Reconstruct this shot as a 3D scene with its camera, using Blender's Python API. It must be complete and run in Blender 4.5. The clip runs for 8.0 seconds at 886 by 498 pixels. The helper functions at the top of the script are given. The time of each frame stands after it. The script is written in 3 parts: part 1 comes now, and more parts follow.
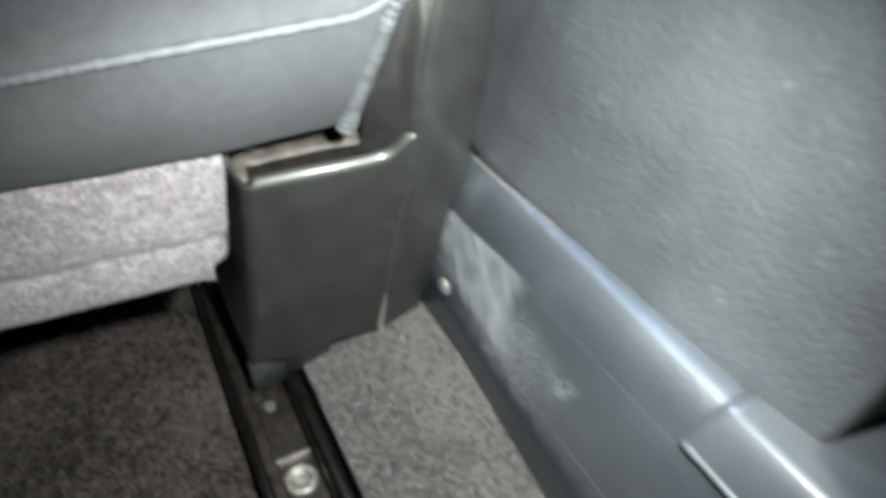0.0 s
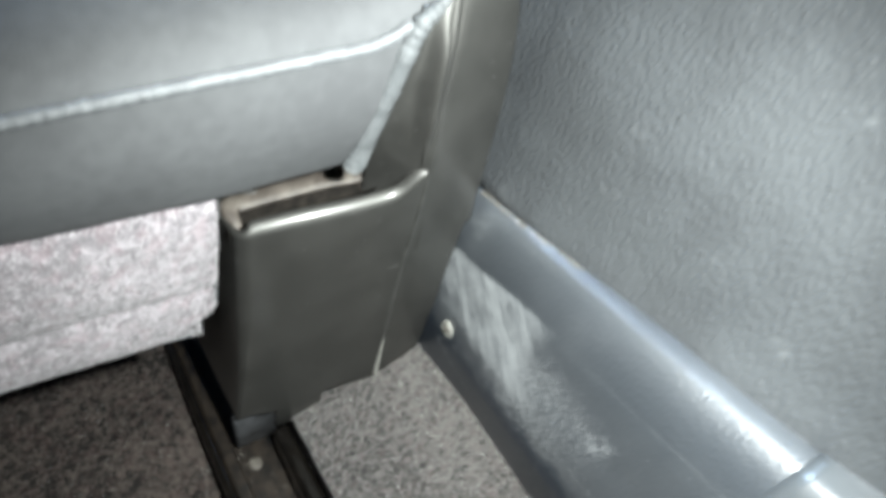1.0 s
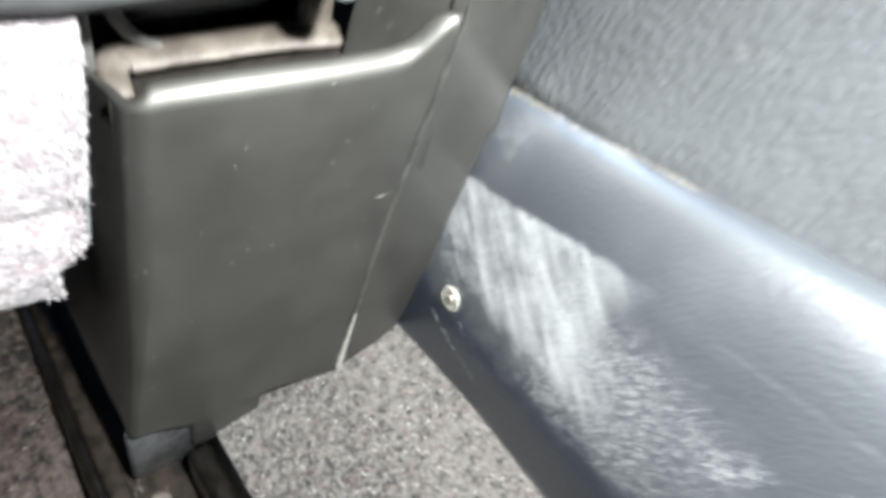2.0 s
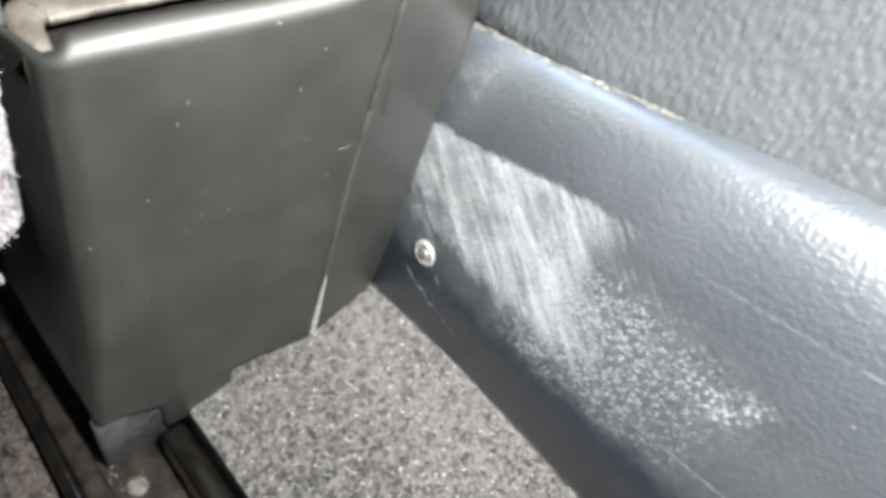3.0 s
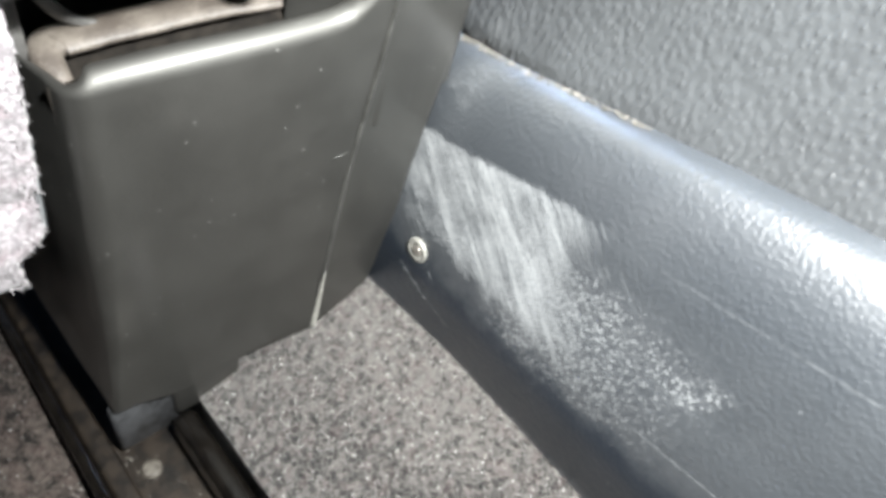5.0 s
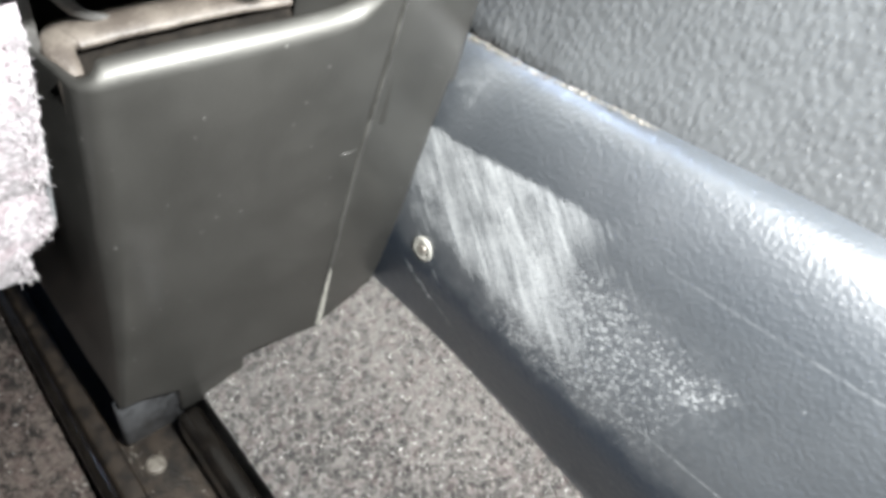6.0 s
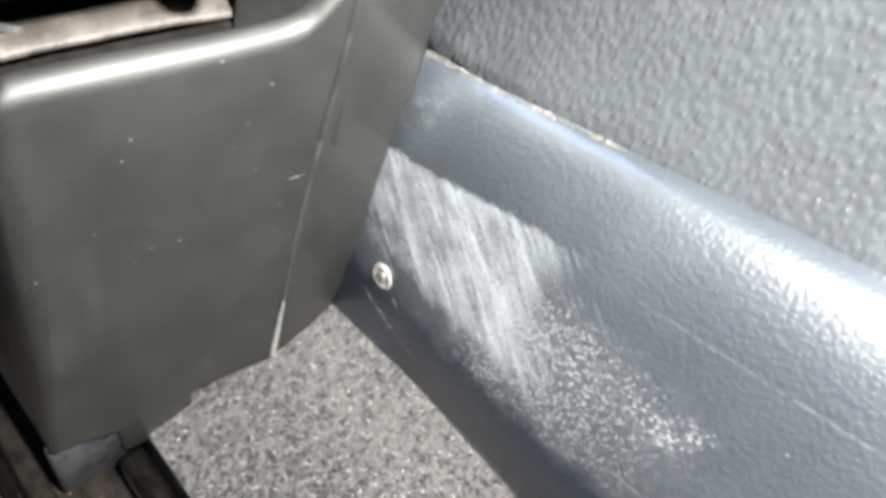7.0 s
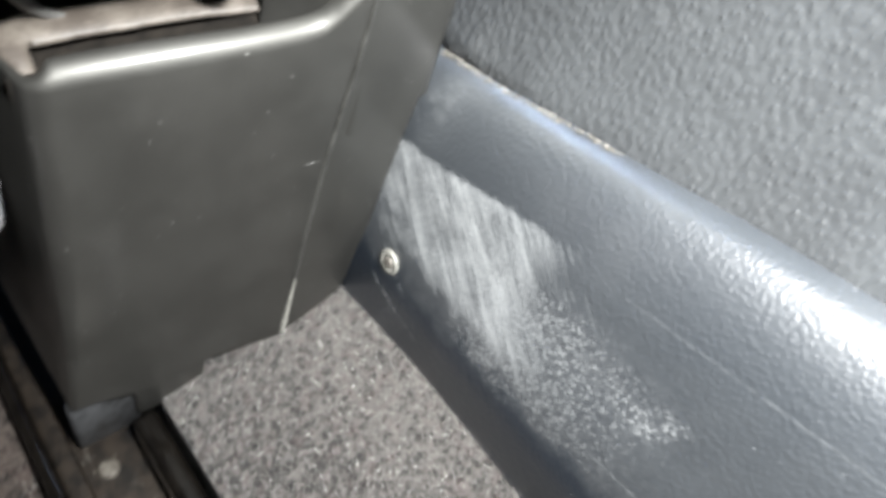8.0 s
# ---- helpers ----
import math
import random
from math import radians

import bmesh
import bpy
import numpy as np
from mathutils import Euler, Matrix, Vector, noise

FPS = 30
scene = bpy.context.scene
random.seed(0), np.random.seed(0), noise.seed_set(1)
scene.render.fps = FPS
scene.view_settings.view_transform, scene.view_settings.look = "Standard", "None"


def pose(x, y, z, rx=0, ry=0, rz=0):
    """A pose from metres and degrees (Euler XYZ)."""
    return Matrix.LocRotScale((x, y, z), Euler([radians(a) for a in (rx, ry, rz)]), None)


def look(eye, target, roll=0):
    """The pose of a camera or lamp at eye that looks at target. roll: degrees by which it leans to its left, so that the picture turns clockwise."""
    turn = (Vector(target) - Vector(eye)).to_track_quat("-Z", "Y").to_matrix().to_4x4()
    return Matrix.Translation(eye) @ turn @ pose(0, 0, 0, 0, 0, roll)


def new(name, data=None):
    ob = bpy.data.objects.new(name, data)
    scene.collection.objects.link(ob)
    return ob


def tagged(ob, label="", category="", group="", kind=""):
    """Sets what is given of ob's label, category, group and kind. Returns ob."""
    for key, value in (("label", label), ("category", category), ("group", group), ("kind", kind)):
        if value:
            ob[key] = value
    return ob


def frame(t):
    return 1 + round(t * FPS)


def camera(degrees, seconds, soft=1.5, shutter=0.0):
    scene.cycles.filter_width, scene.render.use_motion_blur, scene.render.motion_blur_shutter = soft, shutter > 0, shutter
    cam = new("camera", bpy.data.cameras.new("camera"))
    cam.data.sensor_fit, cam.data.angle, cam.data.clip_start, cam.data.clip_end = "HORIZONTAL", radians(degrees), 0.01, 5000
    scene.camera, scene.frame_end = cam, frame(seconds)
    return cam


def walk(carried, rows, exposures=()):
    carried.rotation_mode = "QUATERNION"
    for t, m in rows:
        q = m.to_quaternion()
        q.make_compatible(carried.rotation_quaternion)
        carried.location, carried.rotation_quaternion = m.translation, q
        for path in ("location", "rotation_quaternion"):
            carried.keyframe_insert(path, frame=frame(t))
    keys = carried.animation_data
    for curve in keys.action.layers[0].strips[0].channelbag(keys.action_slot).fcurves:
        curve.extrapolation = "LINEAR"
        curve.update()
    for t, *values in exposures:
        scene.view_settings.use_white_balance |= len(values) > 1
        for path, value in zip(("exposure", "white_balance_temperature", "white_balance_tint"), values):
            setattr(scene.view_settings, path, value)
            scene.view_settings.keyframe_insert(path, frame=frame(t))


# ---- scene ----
cam = camera(64.8, 8.0, soft=4.3, shutter=1.0)
PATH = [
    (0, (-0.0715, -0.3832, 0.659), (0.6472, 0.6494, -0.896), 10.2),
    (0.3, (-0.0708, -0.3541, 0.644), (0.6102, 0.7513, -0.878), 8.0),
    (0.5, (-0.0834, -0.3376, 0.644), (0.7203, 0.7648, -0.819), 10.3),
    (0.6, (-0.0739, -0.3374, 0.64), (0.7194, 0.785, -0.813), 10.5),
    (0.8, (-0.0897, -0.3146, 0.636), (0.8199, 0.6915, -0.833), 15.2),
    (1, (-0.0891, -0.3158, 0.63), (0.7661, 0.6738, -0.883), 13.3),
    (1.1, (-0.0879, -0.3088, 0.603), (0.762, 0.6908, -0.906), 13.1),
    (1.3, (-0.0792, -0.2844, 0.57), (0.7906, 0.7017, -0.937), 14.1),
    (1.5, (-0.0646, -0.2481, 0.521), (0.8919, 0.6572, -0.984), 17.2),
    (1.8, (-0.0578, -0.2397, 0.464), (0.9249, 0.6688, -1.022), 18.9),
    (2, (-0.0594, -0.2182, 0.435), (0.9893, 0.6569, -1.026), 20.4),
    (2.2, (-0.0572, -0.198, 0.404), (1.0033, 0.6116, -1.086), 21.8),
    (3.3, (-0.0487, -0.2111, 0.427), (1.0248, 0.5, -1.103), 20.2),
    (3.5, (-0.0503, -0.2096, 0.435), (1.0256, 0.4861, -1.101), 20.6),
    (4, (-0.0541, -0.2147, 0.445), (1.004, 0.4971, -1.095), 19.9),
    (4.5, (-0.0534, -0.2159, 0.445), (0.9935, 0.4805, -1.11), 20.3),
    (6, (-0.0572, -0.2179, 0.444), (0.9837, 0.4962, -1.107), 20.4),
    (6.5, (-0.0505, -0.22, 0.44), (1.0285, 0.4852, -1.089), 21.8),
    (7, (-0.0358, -0.21, 0.43), (1.0818, 0.4914, -1.072), 21.7),
    (7.5, (-0.0342, -0.2083, 0.432), (1.0857, 0.4871, -1.073), 21.8),
    (8, (-0.0416, -0.2218, 0.447), (1.0297, 0.489, -1.085), 23.7),
]
walk(cam, [(t, look(eye, target, roll)) for t, eye, target, roll in PATH],
     [(0.0, -0.43, 6220, 2), (0.6, -0.34, 6220, 4), (1.0, -0.2, 6250, 3), (1.5, 0.42, 6300, 4), (2.0, 0.62, 6350, 7), (3.3, 0.47, 6420, 8), (4.7, 0.34, 6420, 8), (6.5, 0.47, 6420, 9), (7.5, 0.36, 6420, 9), (8.0, 0.15, 6420, 9)])

# ---- light: sky through the rear glass, and the white hand torch held above the seat rail ----
world = bpy.data.worlds.new("sky")
scene.world = world
world.use_nodes = True
sky = world.node_tree.nodes.new("ShaderNodeTexSky")
sky.sky_type, sky.sun_disc = "NISHITA", False
sky.sun_elevation, sky.sun_rotation = radians(35), radians(200)
world.node_tree.links.new(sky.outputs[0], world.node_tree.nodes["Background"].inputs["Color"])
world.node_tree.nodes["Background"].inputs["Strength"].default_value = 0.05

torch_data = bpy.data.lights.new("torch_light", "SPOT")
torch_data.shadow_soft_size, torch_data.energy = 0.015, 54.0
torch_data.spot_size, torch_data.spot_blend = radians(112), 1.0
torch_data.color = (1.0, 1.0, 0.985)
torch = new("torch_light", torch_data)
torch.matrix_world = look((0.044, -0.282, 0.606), (0.136, -0.09, 0.185))
window_data = bpy.data.lights.new("rear_window_light", "AREA")
window_data.shape, window_data.size, window_data.size_y, window_data.energy = "RECTANGLE", 0.26, 0.20, 19.0
window_data.color = (0.52, 0.70, 1.0)
window_light = new("rear_window_light", window_data)
window_light.matrix_world = look((0.12, 0.90, 1.02), (0.18, 0.0, 0.20))


# ---- materials ----
def nodes_of(name):
    m = bpy.data.materials.new(name)
    m.use_nodes = True
    nt = m.node_tree
    return m, nt, nt.nodes["Principled BSDF"]


def add(nt, kind, **inputs):
    n = nt.nodes.new(kind)
    for key, value in inputs.items():
        n.inputs[key.replace("_", " ")].default_value = value
    return n


def math_node(nt, op, a, b=0.0, c=0.0, clamp=False):
    n = nt.nodes.new("ShaderNodeMath")
    n.operation, n.use_clamp = op, clamp
    for k, v in enumerate((a, b, c)):
        if isinstance(v, (int, float)):
            n.inputs[k].default_value = v
        else:
            nt.links.new(v, n.inputs[k])
    return n.outputs[0]


def step(nt, value, lo, hi):
    n = nt.nodes.new("ShaderNodeMapRange")
    n.interpolation_type = "SMOOTHSTEP"
    nt.links.new(value, n.inputs["Value"])
    n.inputs["From Min"].default_value, n.inputs["From Max"].default_value = lo, hi
    return n.outputs["Result"]


def mix(nt, fac, a, b):
    n = nt.nodes.new("ShaderNodeMix")
    n.data_type = "RGBA"
    for k, v in ((0, fac), (6, a), (7, b)):
        if isinstance(v, (int, float)):
            n.inputs[k].default_value = v
        elif isinstance(v, tuple):
            n.inputs[k].default_value = (*v, 1)
        else:
            nt.links.new(v, n.inputs[k])
    return n.outputs[2]


def coords(nt):
    return nt.nodes.new("ShaderNodeTexCoord").outputs["Object"]


def noise_tex(nt, scale, detail=3.0, rough=0.5, vec=None, stretch=None):
    n = add(nt, "ShaderNodeTexNoise", Scale=scale, Detail=detail, Roughness=rough)
    vec = vec or coords(nt)
    if stretch:
        m = nt.nodes.new("ShaderNodeMapping")
        m.inputs["Scale"].default_value = stretch
        nt.links.new(vec, m.inputs["Vector"])
        vec = m.outputs[0]
    nt.links.new(vec, n.inputs["Vector"])
    return n.outputs["Fac"]


def voronoi(nt, scale, feature="F1", vec=None):
    n = add(nt, "ShaderNodeTexVoronoi", Scale=scale)
    n.feature = feature
    nt.links.new(vec or coords(nt), n.inputs["Vector"])
    return n.outputs["Distance"]


def bump(nt, bsdf, height, distance, strength=1.0, before=None):
    n = add(nt, "ShaderNodeBump", Strength=strength, Distance=distance)
    nt.links.new(height, n.inputs["Height"])
    if before:
        nt.links.new(before, n.inputs["Normal"])
    nt.links.new(n.outputs[0], bsdf.inputs["Normal"])
    return n.outputs[0]


def plain(name, a, b, scale=60.0, rough=0.5, bump_scale=0.0, depth=0.0003, metal=0.0, spread=0.12, spec=0.5):
    """A surface in two tones of one colour, with roughness that wanders and a fine relief."""
    m, nt, p = nodes_of(name)
    big, fine = noise_tex(nt, scale, 4), noise_tex(nt, scale * 9, 3)
    f = math_node(nt, "MULTIPLY_ADD", fine, 0.4, math_node(nt, "MULTIPLY", big, 0.6))
    nt.links.new(mix(nt, step(nt, f, 0.35, 0.65), a, b), p.inputs["Base Color"])
    nt.links.new(math_node(nt, "MULTIPLY_ADD", big, spread, rough - spread / 2), p.inputs["Roughness"])
    p.inputs["Metallic"].default_value = metal
    p.inputs["Specular IOR Level"].default_value = spec
    if bump_scale:
        bump(nt, p, noise_tex(nt, bump_scale, 2), depth)
    return m


def grained(name, a, b, cell, depth, rough, scuffs=False, coat=0.0, smudges=0.0, upright=0.62, waves=0.7):
    """Embossed vinyl: rounded leather cells with creases between them."""
    m, nt, p = nodes_of(name)
    vec = coords(nt)
    warp = nt.nodes.new("ShaderNodeVectorMath")
    warp.operation = "MULTIPLY_ADD"
    jitter = add(nt, "ShaderNodeTexNoise", Scale=0.7 / cell, Detail=2.0)
    nt.links.new(vec, jitter.inputs["Vector"])
    nt.links.new(jitter.outputs["Color"], warp.inputs[0])
    warp.inputs[1].default_value = (cell * 0.6, cell * 0.6, cell * 0.6)
    nt.links.new(vec, warp.inputs[2])
    tall = nt.nodes.new("ShaderNodeMapping")
    tall.inputs["Scale"].default_value = (1.0, 1.0, upright)
    nt.links.new(warp.outputs[0], tall.inputs["Vector"])
    pebble = voronoi(nt, 1 / cell, "SMOOTH_F1", tall.outputs[0])
    soft = noise_tex(nt, 0.75 / cell, 2, 0.45, vec=tall.outputs[0])
    height = math_node(nt, "MULTIPLY_ADD", pebble, -1.0, math_node(nt, "MULTIPLY", soft, waves))
    big = noise_tex(nt, 14, 4, vec=vec)
    colour = mix(nt, step(nt, big, 0.35, 0.65), a, b)
    roughness = math_node(nt, "MULTIPLY_ADD", big, 0.12, rough - 0.06)
    if scuffs:
        uv = nt.nodes.new("ShaderNodeUVMap")
        uv.uv_map = "trim"
        sep = nt.nodes.new("ShaderNodeSeparateXYZ")
        nt.links.new(uv.outputs[0], sep.inputs[0])
        u, v = sep.outputs[0], sep.outputs[1]
        wob = noise_tex(nt, 90, 4, 0.6, vec=uv.outputs[0])
        slant = nt.nodes.new("ShaderNodeMapping")
        slant.inputs["Rotation"].default_value = (0, 0, radians(38))
        nt.links.new(uv.outputs[0], slant.inputs["Vector"])
        streak = noise_tex(nt, 1.0, 4, 0.7, vec=slant.outputs[0], stretch=(22, 460, 1))
        broad = noise_tex(nt, 1.0, 2, 0.5, vec=slant.outputs[0], stretch=(12, 130, 1))
        gate = noise_tex(nt, 230, 4, 0.7, vec=uv.outputs[0])
        crumb = noise_tex(nt, 520, 3, 0.66, vec=uv.outputs[0])
        shade = noise_tex(nt, 45, 3, 0.6, vec=uv.outputs[0])
        uu = math_node(nt, "MULTIPLY_ADD", wob, 0.030, math_node(nt, "SUBTRACT", u, 0.015))
        vv = math_node(nt, "MULTIPLY_ADD", wob, 0.012, math_node(nt, "SUBTRACT", v, 0.006))
        # rubbed patch beside the cover: hard upper edge, fading towards its lower inner corner
        upper = math_node(nt, "SUBTRACT", math_node(nt, "MULTIPLY_ADD", uu, 0.11, 0.157), vv)
        outer = math_node(nt, "SUBTRACT", math_node(nt, "MULTIPLY_ADD", vv, -0.52, 0.204), math_node(nt, "MULTIPLY_ADD", crumb, 0.03, math_node(nt, "SUBTRACT", uu, 0.015)))
        dense = math_node(nt, "MULTIPLY", step(nt, upper, -0.001, 0.006), step(nt, outer, -0.062, 0.030))
        dense = math_node(nt, "MULTIPLY", dense, step(nt, math_node(nt, "MULTIPLY_ADD", u, 0.03, vv), 0.072, 0.100))
        heart = math_node(nt, "MULTIPLY_ADD", u, 0.45, math_node(nt, "SUBTRACT", vv, 0.100))
        dense = math_node(nt, "MULTIPLY", dense, math_node(nt, "MULTIPLY_ADD", step(nt, heart, -0.008, 0.055), 0.48, 0.52))
        # grain tops rubbed white further along
        loose = math_node(nt, "MULTIPLY", step(nt, uu, 0.290, 0.140), step(nt, uu, 0.085, 0.135))
        loose = math_node(nt, "MULTIPLY", loose, math_node(nt, "MULTIPLY", step(nt, vv, 0.160, 0.122), step(nt, vv, 0.054, 0.080)))
        blob_u = math_node(nt, "MULTIPLY", math_node(nt, "SUBTRACT", uu, 0.226), 0.8)
        blob_v = math_node(nt, "SUBTRACT", vv, 0.122)
        blob = math_node(nt, "ADD", math_node(nt, "MULTIPLY", blob_u, blob_u), math_node(nt, "MULTIPLY", blob_v, blob_v))
        blob = math_node(nt, "MULTIPLY", step(nt, blob, 0.00042, 0.00004), step(nt, shade, 0.36, 0.58))
        tops = math_node(nt, "MULTIPLY_ADD", voronoi(nt, 450, vec=uv.outputs[0]), -1.0, math_node(nt, "MULTIPLY_ADD", crumb, 0.6, 0.12))
        wear = math_node(nt, "MAXIMUM", math_node(nt, "MULTIPLY", loose, 0.50), math_node(nt, "MULTIPLY", blob, 0.42))
        wear = math_node(nt, "MULTIPLY_ADD", math_node(nt, "SUBTRACT", shade, 0.5), math_node(nt, "MULTIPLY", wear, 0.9), wear)
        dots = step(nt, math_node(nt, "ADD", tops, math_node(nt, "MULTIPLY", wear, 0.75)), 0.16, 0.56)
        dots = math_node(nt, "MULTIPLY", dots, math_node(nt, "MULTIPLY", step(nt, wear, 0.02, 0.30), 0.38))
        haze = math_node(nt, "MULTIPLY", math_node(nt, "MAXIMUM", loose, blob), math_node(nt, "MULTIPLY", step(nt, gate, 0.35, 0.7), 0.12))
        fine = math_node(nt, "MULTIPLY_ADD", step(nt, streak, 0.40, 0.70), 0.36, math_node(nt, "MULTIPLY", step(nt, broad, 0.44, 0.62), 0.16))
        fine = math_node(nt, "MULTIPLY_ADD", step(nt, crumb, 0.35, 0.68), 0.26, math_node(nt, "MULTIPLY_ADD", step(nt, shade, 0.3, 0.7), 0.26, fine))
        rub = math_node(nt, "MULTIPLY", math_node(nt, "ADD", math_node(nt, "MULTIPLY", fine, 1.15), math_node(nt, "MULTIPLY_ADD", dense, 1.0, -0.92), clamp=True), 0.60)
        scuff = math_node(nt, "MAXIMUM", rub, math_node(nt, "MAXIMUM", dots, haze))
        ring_v = math_node(nt, "SUBTRACT", v, 0.19)
        ring_u = math_node(nt, "SUBTRACT", u, 0.02)
        ring = math_node(nt, "ADD", math_node(nt, "MULTIPLY", ring_u, ring_u), math_node(nt, "MULTIPLY", ring_v, ring_v))
        smear = math_node(nt, "MULTIPLY", step(nt, ring, 0.00025, 0.00002), step(nt, wob, 0.35, 0.7))
        worn = math_node(nt, "MAXIMUM", scuff, math_node(nt, "MULTIPLY", smear, 0.10))
        line = math_node(nt, "ABSOLUTE", math_node(nt, "SUBTRACT", v, math_node(nt, "MULTIPLY_ADD", u, 0.05, 0.074)))
        line = math_node(nt, "MULTIPLY", step(nt, line, 0.0006, 0.0001), step(nt, u, 0.17, 0.21))
        crease = math_node(nt, "ABSOLUTE", math_node(nt, "SUBTRACT", v, math_node(nt, "MULTIPLY_ADD", u, 0.04, 0.1585)))
        crease = math_node(nt, "MULTIPLY", step(nt, crease, 0.0010, 0.0002), step(nt, u, 0.13, 0.24))
        line = math_node(nt, "MAXIMUM", math_node(nt, "MULTIPLY", line, 0.3), math_node(nt, "MULTIPLY", crease, 0.08))
        worn = math_node(nt, "MAXIMUM", worn, math_node(nt, "MULTIPLY", line, step(nt, gate, 0.3, 0.6)))
        graze = math_node(nt, "ABSOLUTE", math_node(nt, "SUBTRACT", v, math_node(nt, "MULTIPLY_ADD", u, -0.36, math_node(nt, "MULTIPLY_ADD", wob, 0.012, 0.0565))))
        graze = math_node(nt, "MULTIPLY", step(nt, graze, 0.0016, 0.0004), math_node(nt, "MULTIPLY", step(nt, u, 0.030, 0.036), step(nt, u, 0.10, 0.07)))
        worn = math_node(nt, "MAXIMUM", worn, math_node(nt, "MULTIPLY", graze, math_node(nt, "MULTIPLY", step(nt, gate, 0.42, 0.60), 0.5)))
        nick = math_node(nt, "ABSOLUTE", math_node(nt, "SUBTRACT", v, math_node(nt, "MULTIPLY_ADD", u, -0.75, 0.109)))
        nick = math_node(nt, "MULTIPLY", step(nt, nick, 0.0010, 0.0002), math_node(nt, "MULTIPLY", step(nt, u, 0.020, 0.026), step(nt, u, 0.075, 0.06)))
        worn = math_node(nt, "MAXIMUM", worn, math_node(nt, "MULTIPLY", nick, math_node(nt, "MULTIPLY", step(nt, wob, 0.45, 0.60), 0.3)))
        foot_dust = math_node(nt, "MULTIPLY", step(nt, math_node(nt, "MULTIPLY_ADD", wob, 0.006, v), 0.010, 0.003), step(nt, gate, 0.35, 0.6))
        worn = math_node(nt, "MAXIMUM", worn, math_node(nt, "MULTIPLY", foot_dust, 0.16))
        dust = math_node(nt, "MULTIPLY", step(nt, math_node(nt, "MULTIPLY_ADD", wob, 0.003, v), 0.2130, 0.2150), step(nt, u, 0.15, 0.04))
        worn = math_node(nt, "MAXIMUM", worn, math_node(nt, "MULTIPLY", dust, 0.3))
        fleck = math_node(nt, "MULTIPLY", step(nt, noise_tex(nt, 260, 1, vec=uv.outputs[0]), 0.76, 0.84), 0.3)
        worn = math_node(nt, "MAXIMUM", worn, fleck)
        # trim turns darker and bluer below a ragged line near its foot
        upper_band = step(nt, math_node(nt, "MULTIPLY_ADD", math_node(nt, "SUBTRACT", shade, 0.5), 0.030, math_node(nt, "MULTIPLY_ADD", crumb, 0.008, v)), 0.060, 0.090)
        colour = mix(nt, upper_band, mix(nt, 0.80, colour, (0.004, 0.0095, 0.019)), colour)
        colour = mix(nt, worn, colour, (0.60, 0.62, 0.625))
        roughness = math_node(nt, "MULTIPLY_ADD", worn, 0.25, roughness)
        height = math_node(nt, "MULTIPLY_ADD", worn, 0.35, height)
    if smudges:
        rub = math_node(nt, "MULTIPLY", step(nt, noise_tex(nt, 26, 4, 0.6, vec=vec), 0.60, 0.74), step(nt, noise_tex(nt, 160, 3, vec=vec), 0.35, 0.65))
        colour = mix(nt, math_node(nt, "MULTIPLY", rub, smudges), colour, (0.45, 0.46, 0.46))
    if coat:
        p.inputs["Coat Weight"].default_value, p.inputs["Coat Roughness"].default_value, p.inputs["Coat IOR"].default_value = coat, 0.33, 1.9
    if scuffs:
        p.inputs["Specular IOR Level"].default_value = 0.6
        # thinner coat on the darker lower band
        nt.links.new(math_node(nt, "MULTIPLY", math_node(nt, "MULTIPLY_ADD", worn, -1.0, 1.0), math_node(nt, "MULTIPLY_ADD", upper_band, 0.92, 0.08)), p.inputs["Coat Weight"])
        p.inputs["Coat Roughness"].default_value = 0.45
        p.inputs["Coat IOR"].default_value = 2.4
    nt.links.new(colour, p.inputs["Base Color"])
    nt.links.new(roughness, p.inputs["Roughness"])
    nt.links.new(bump(nt, p, height, depth), p.inputs["Coat Normal"])
    return m


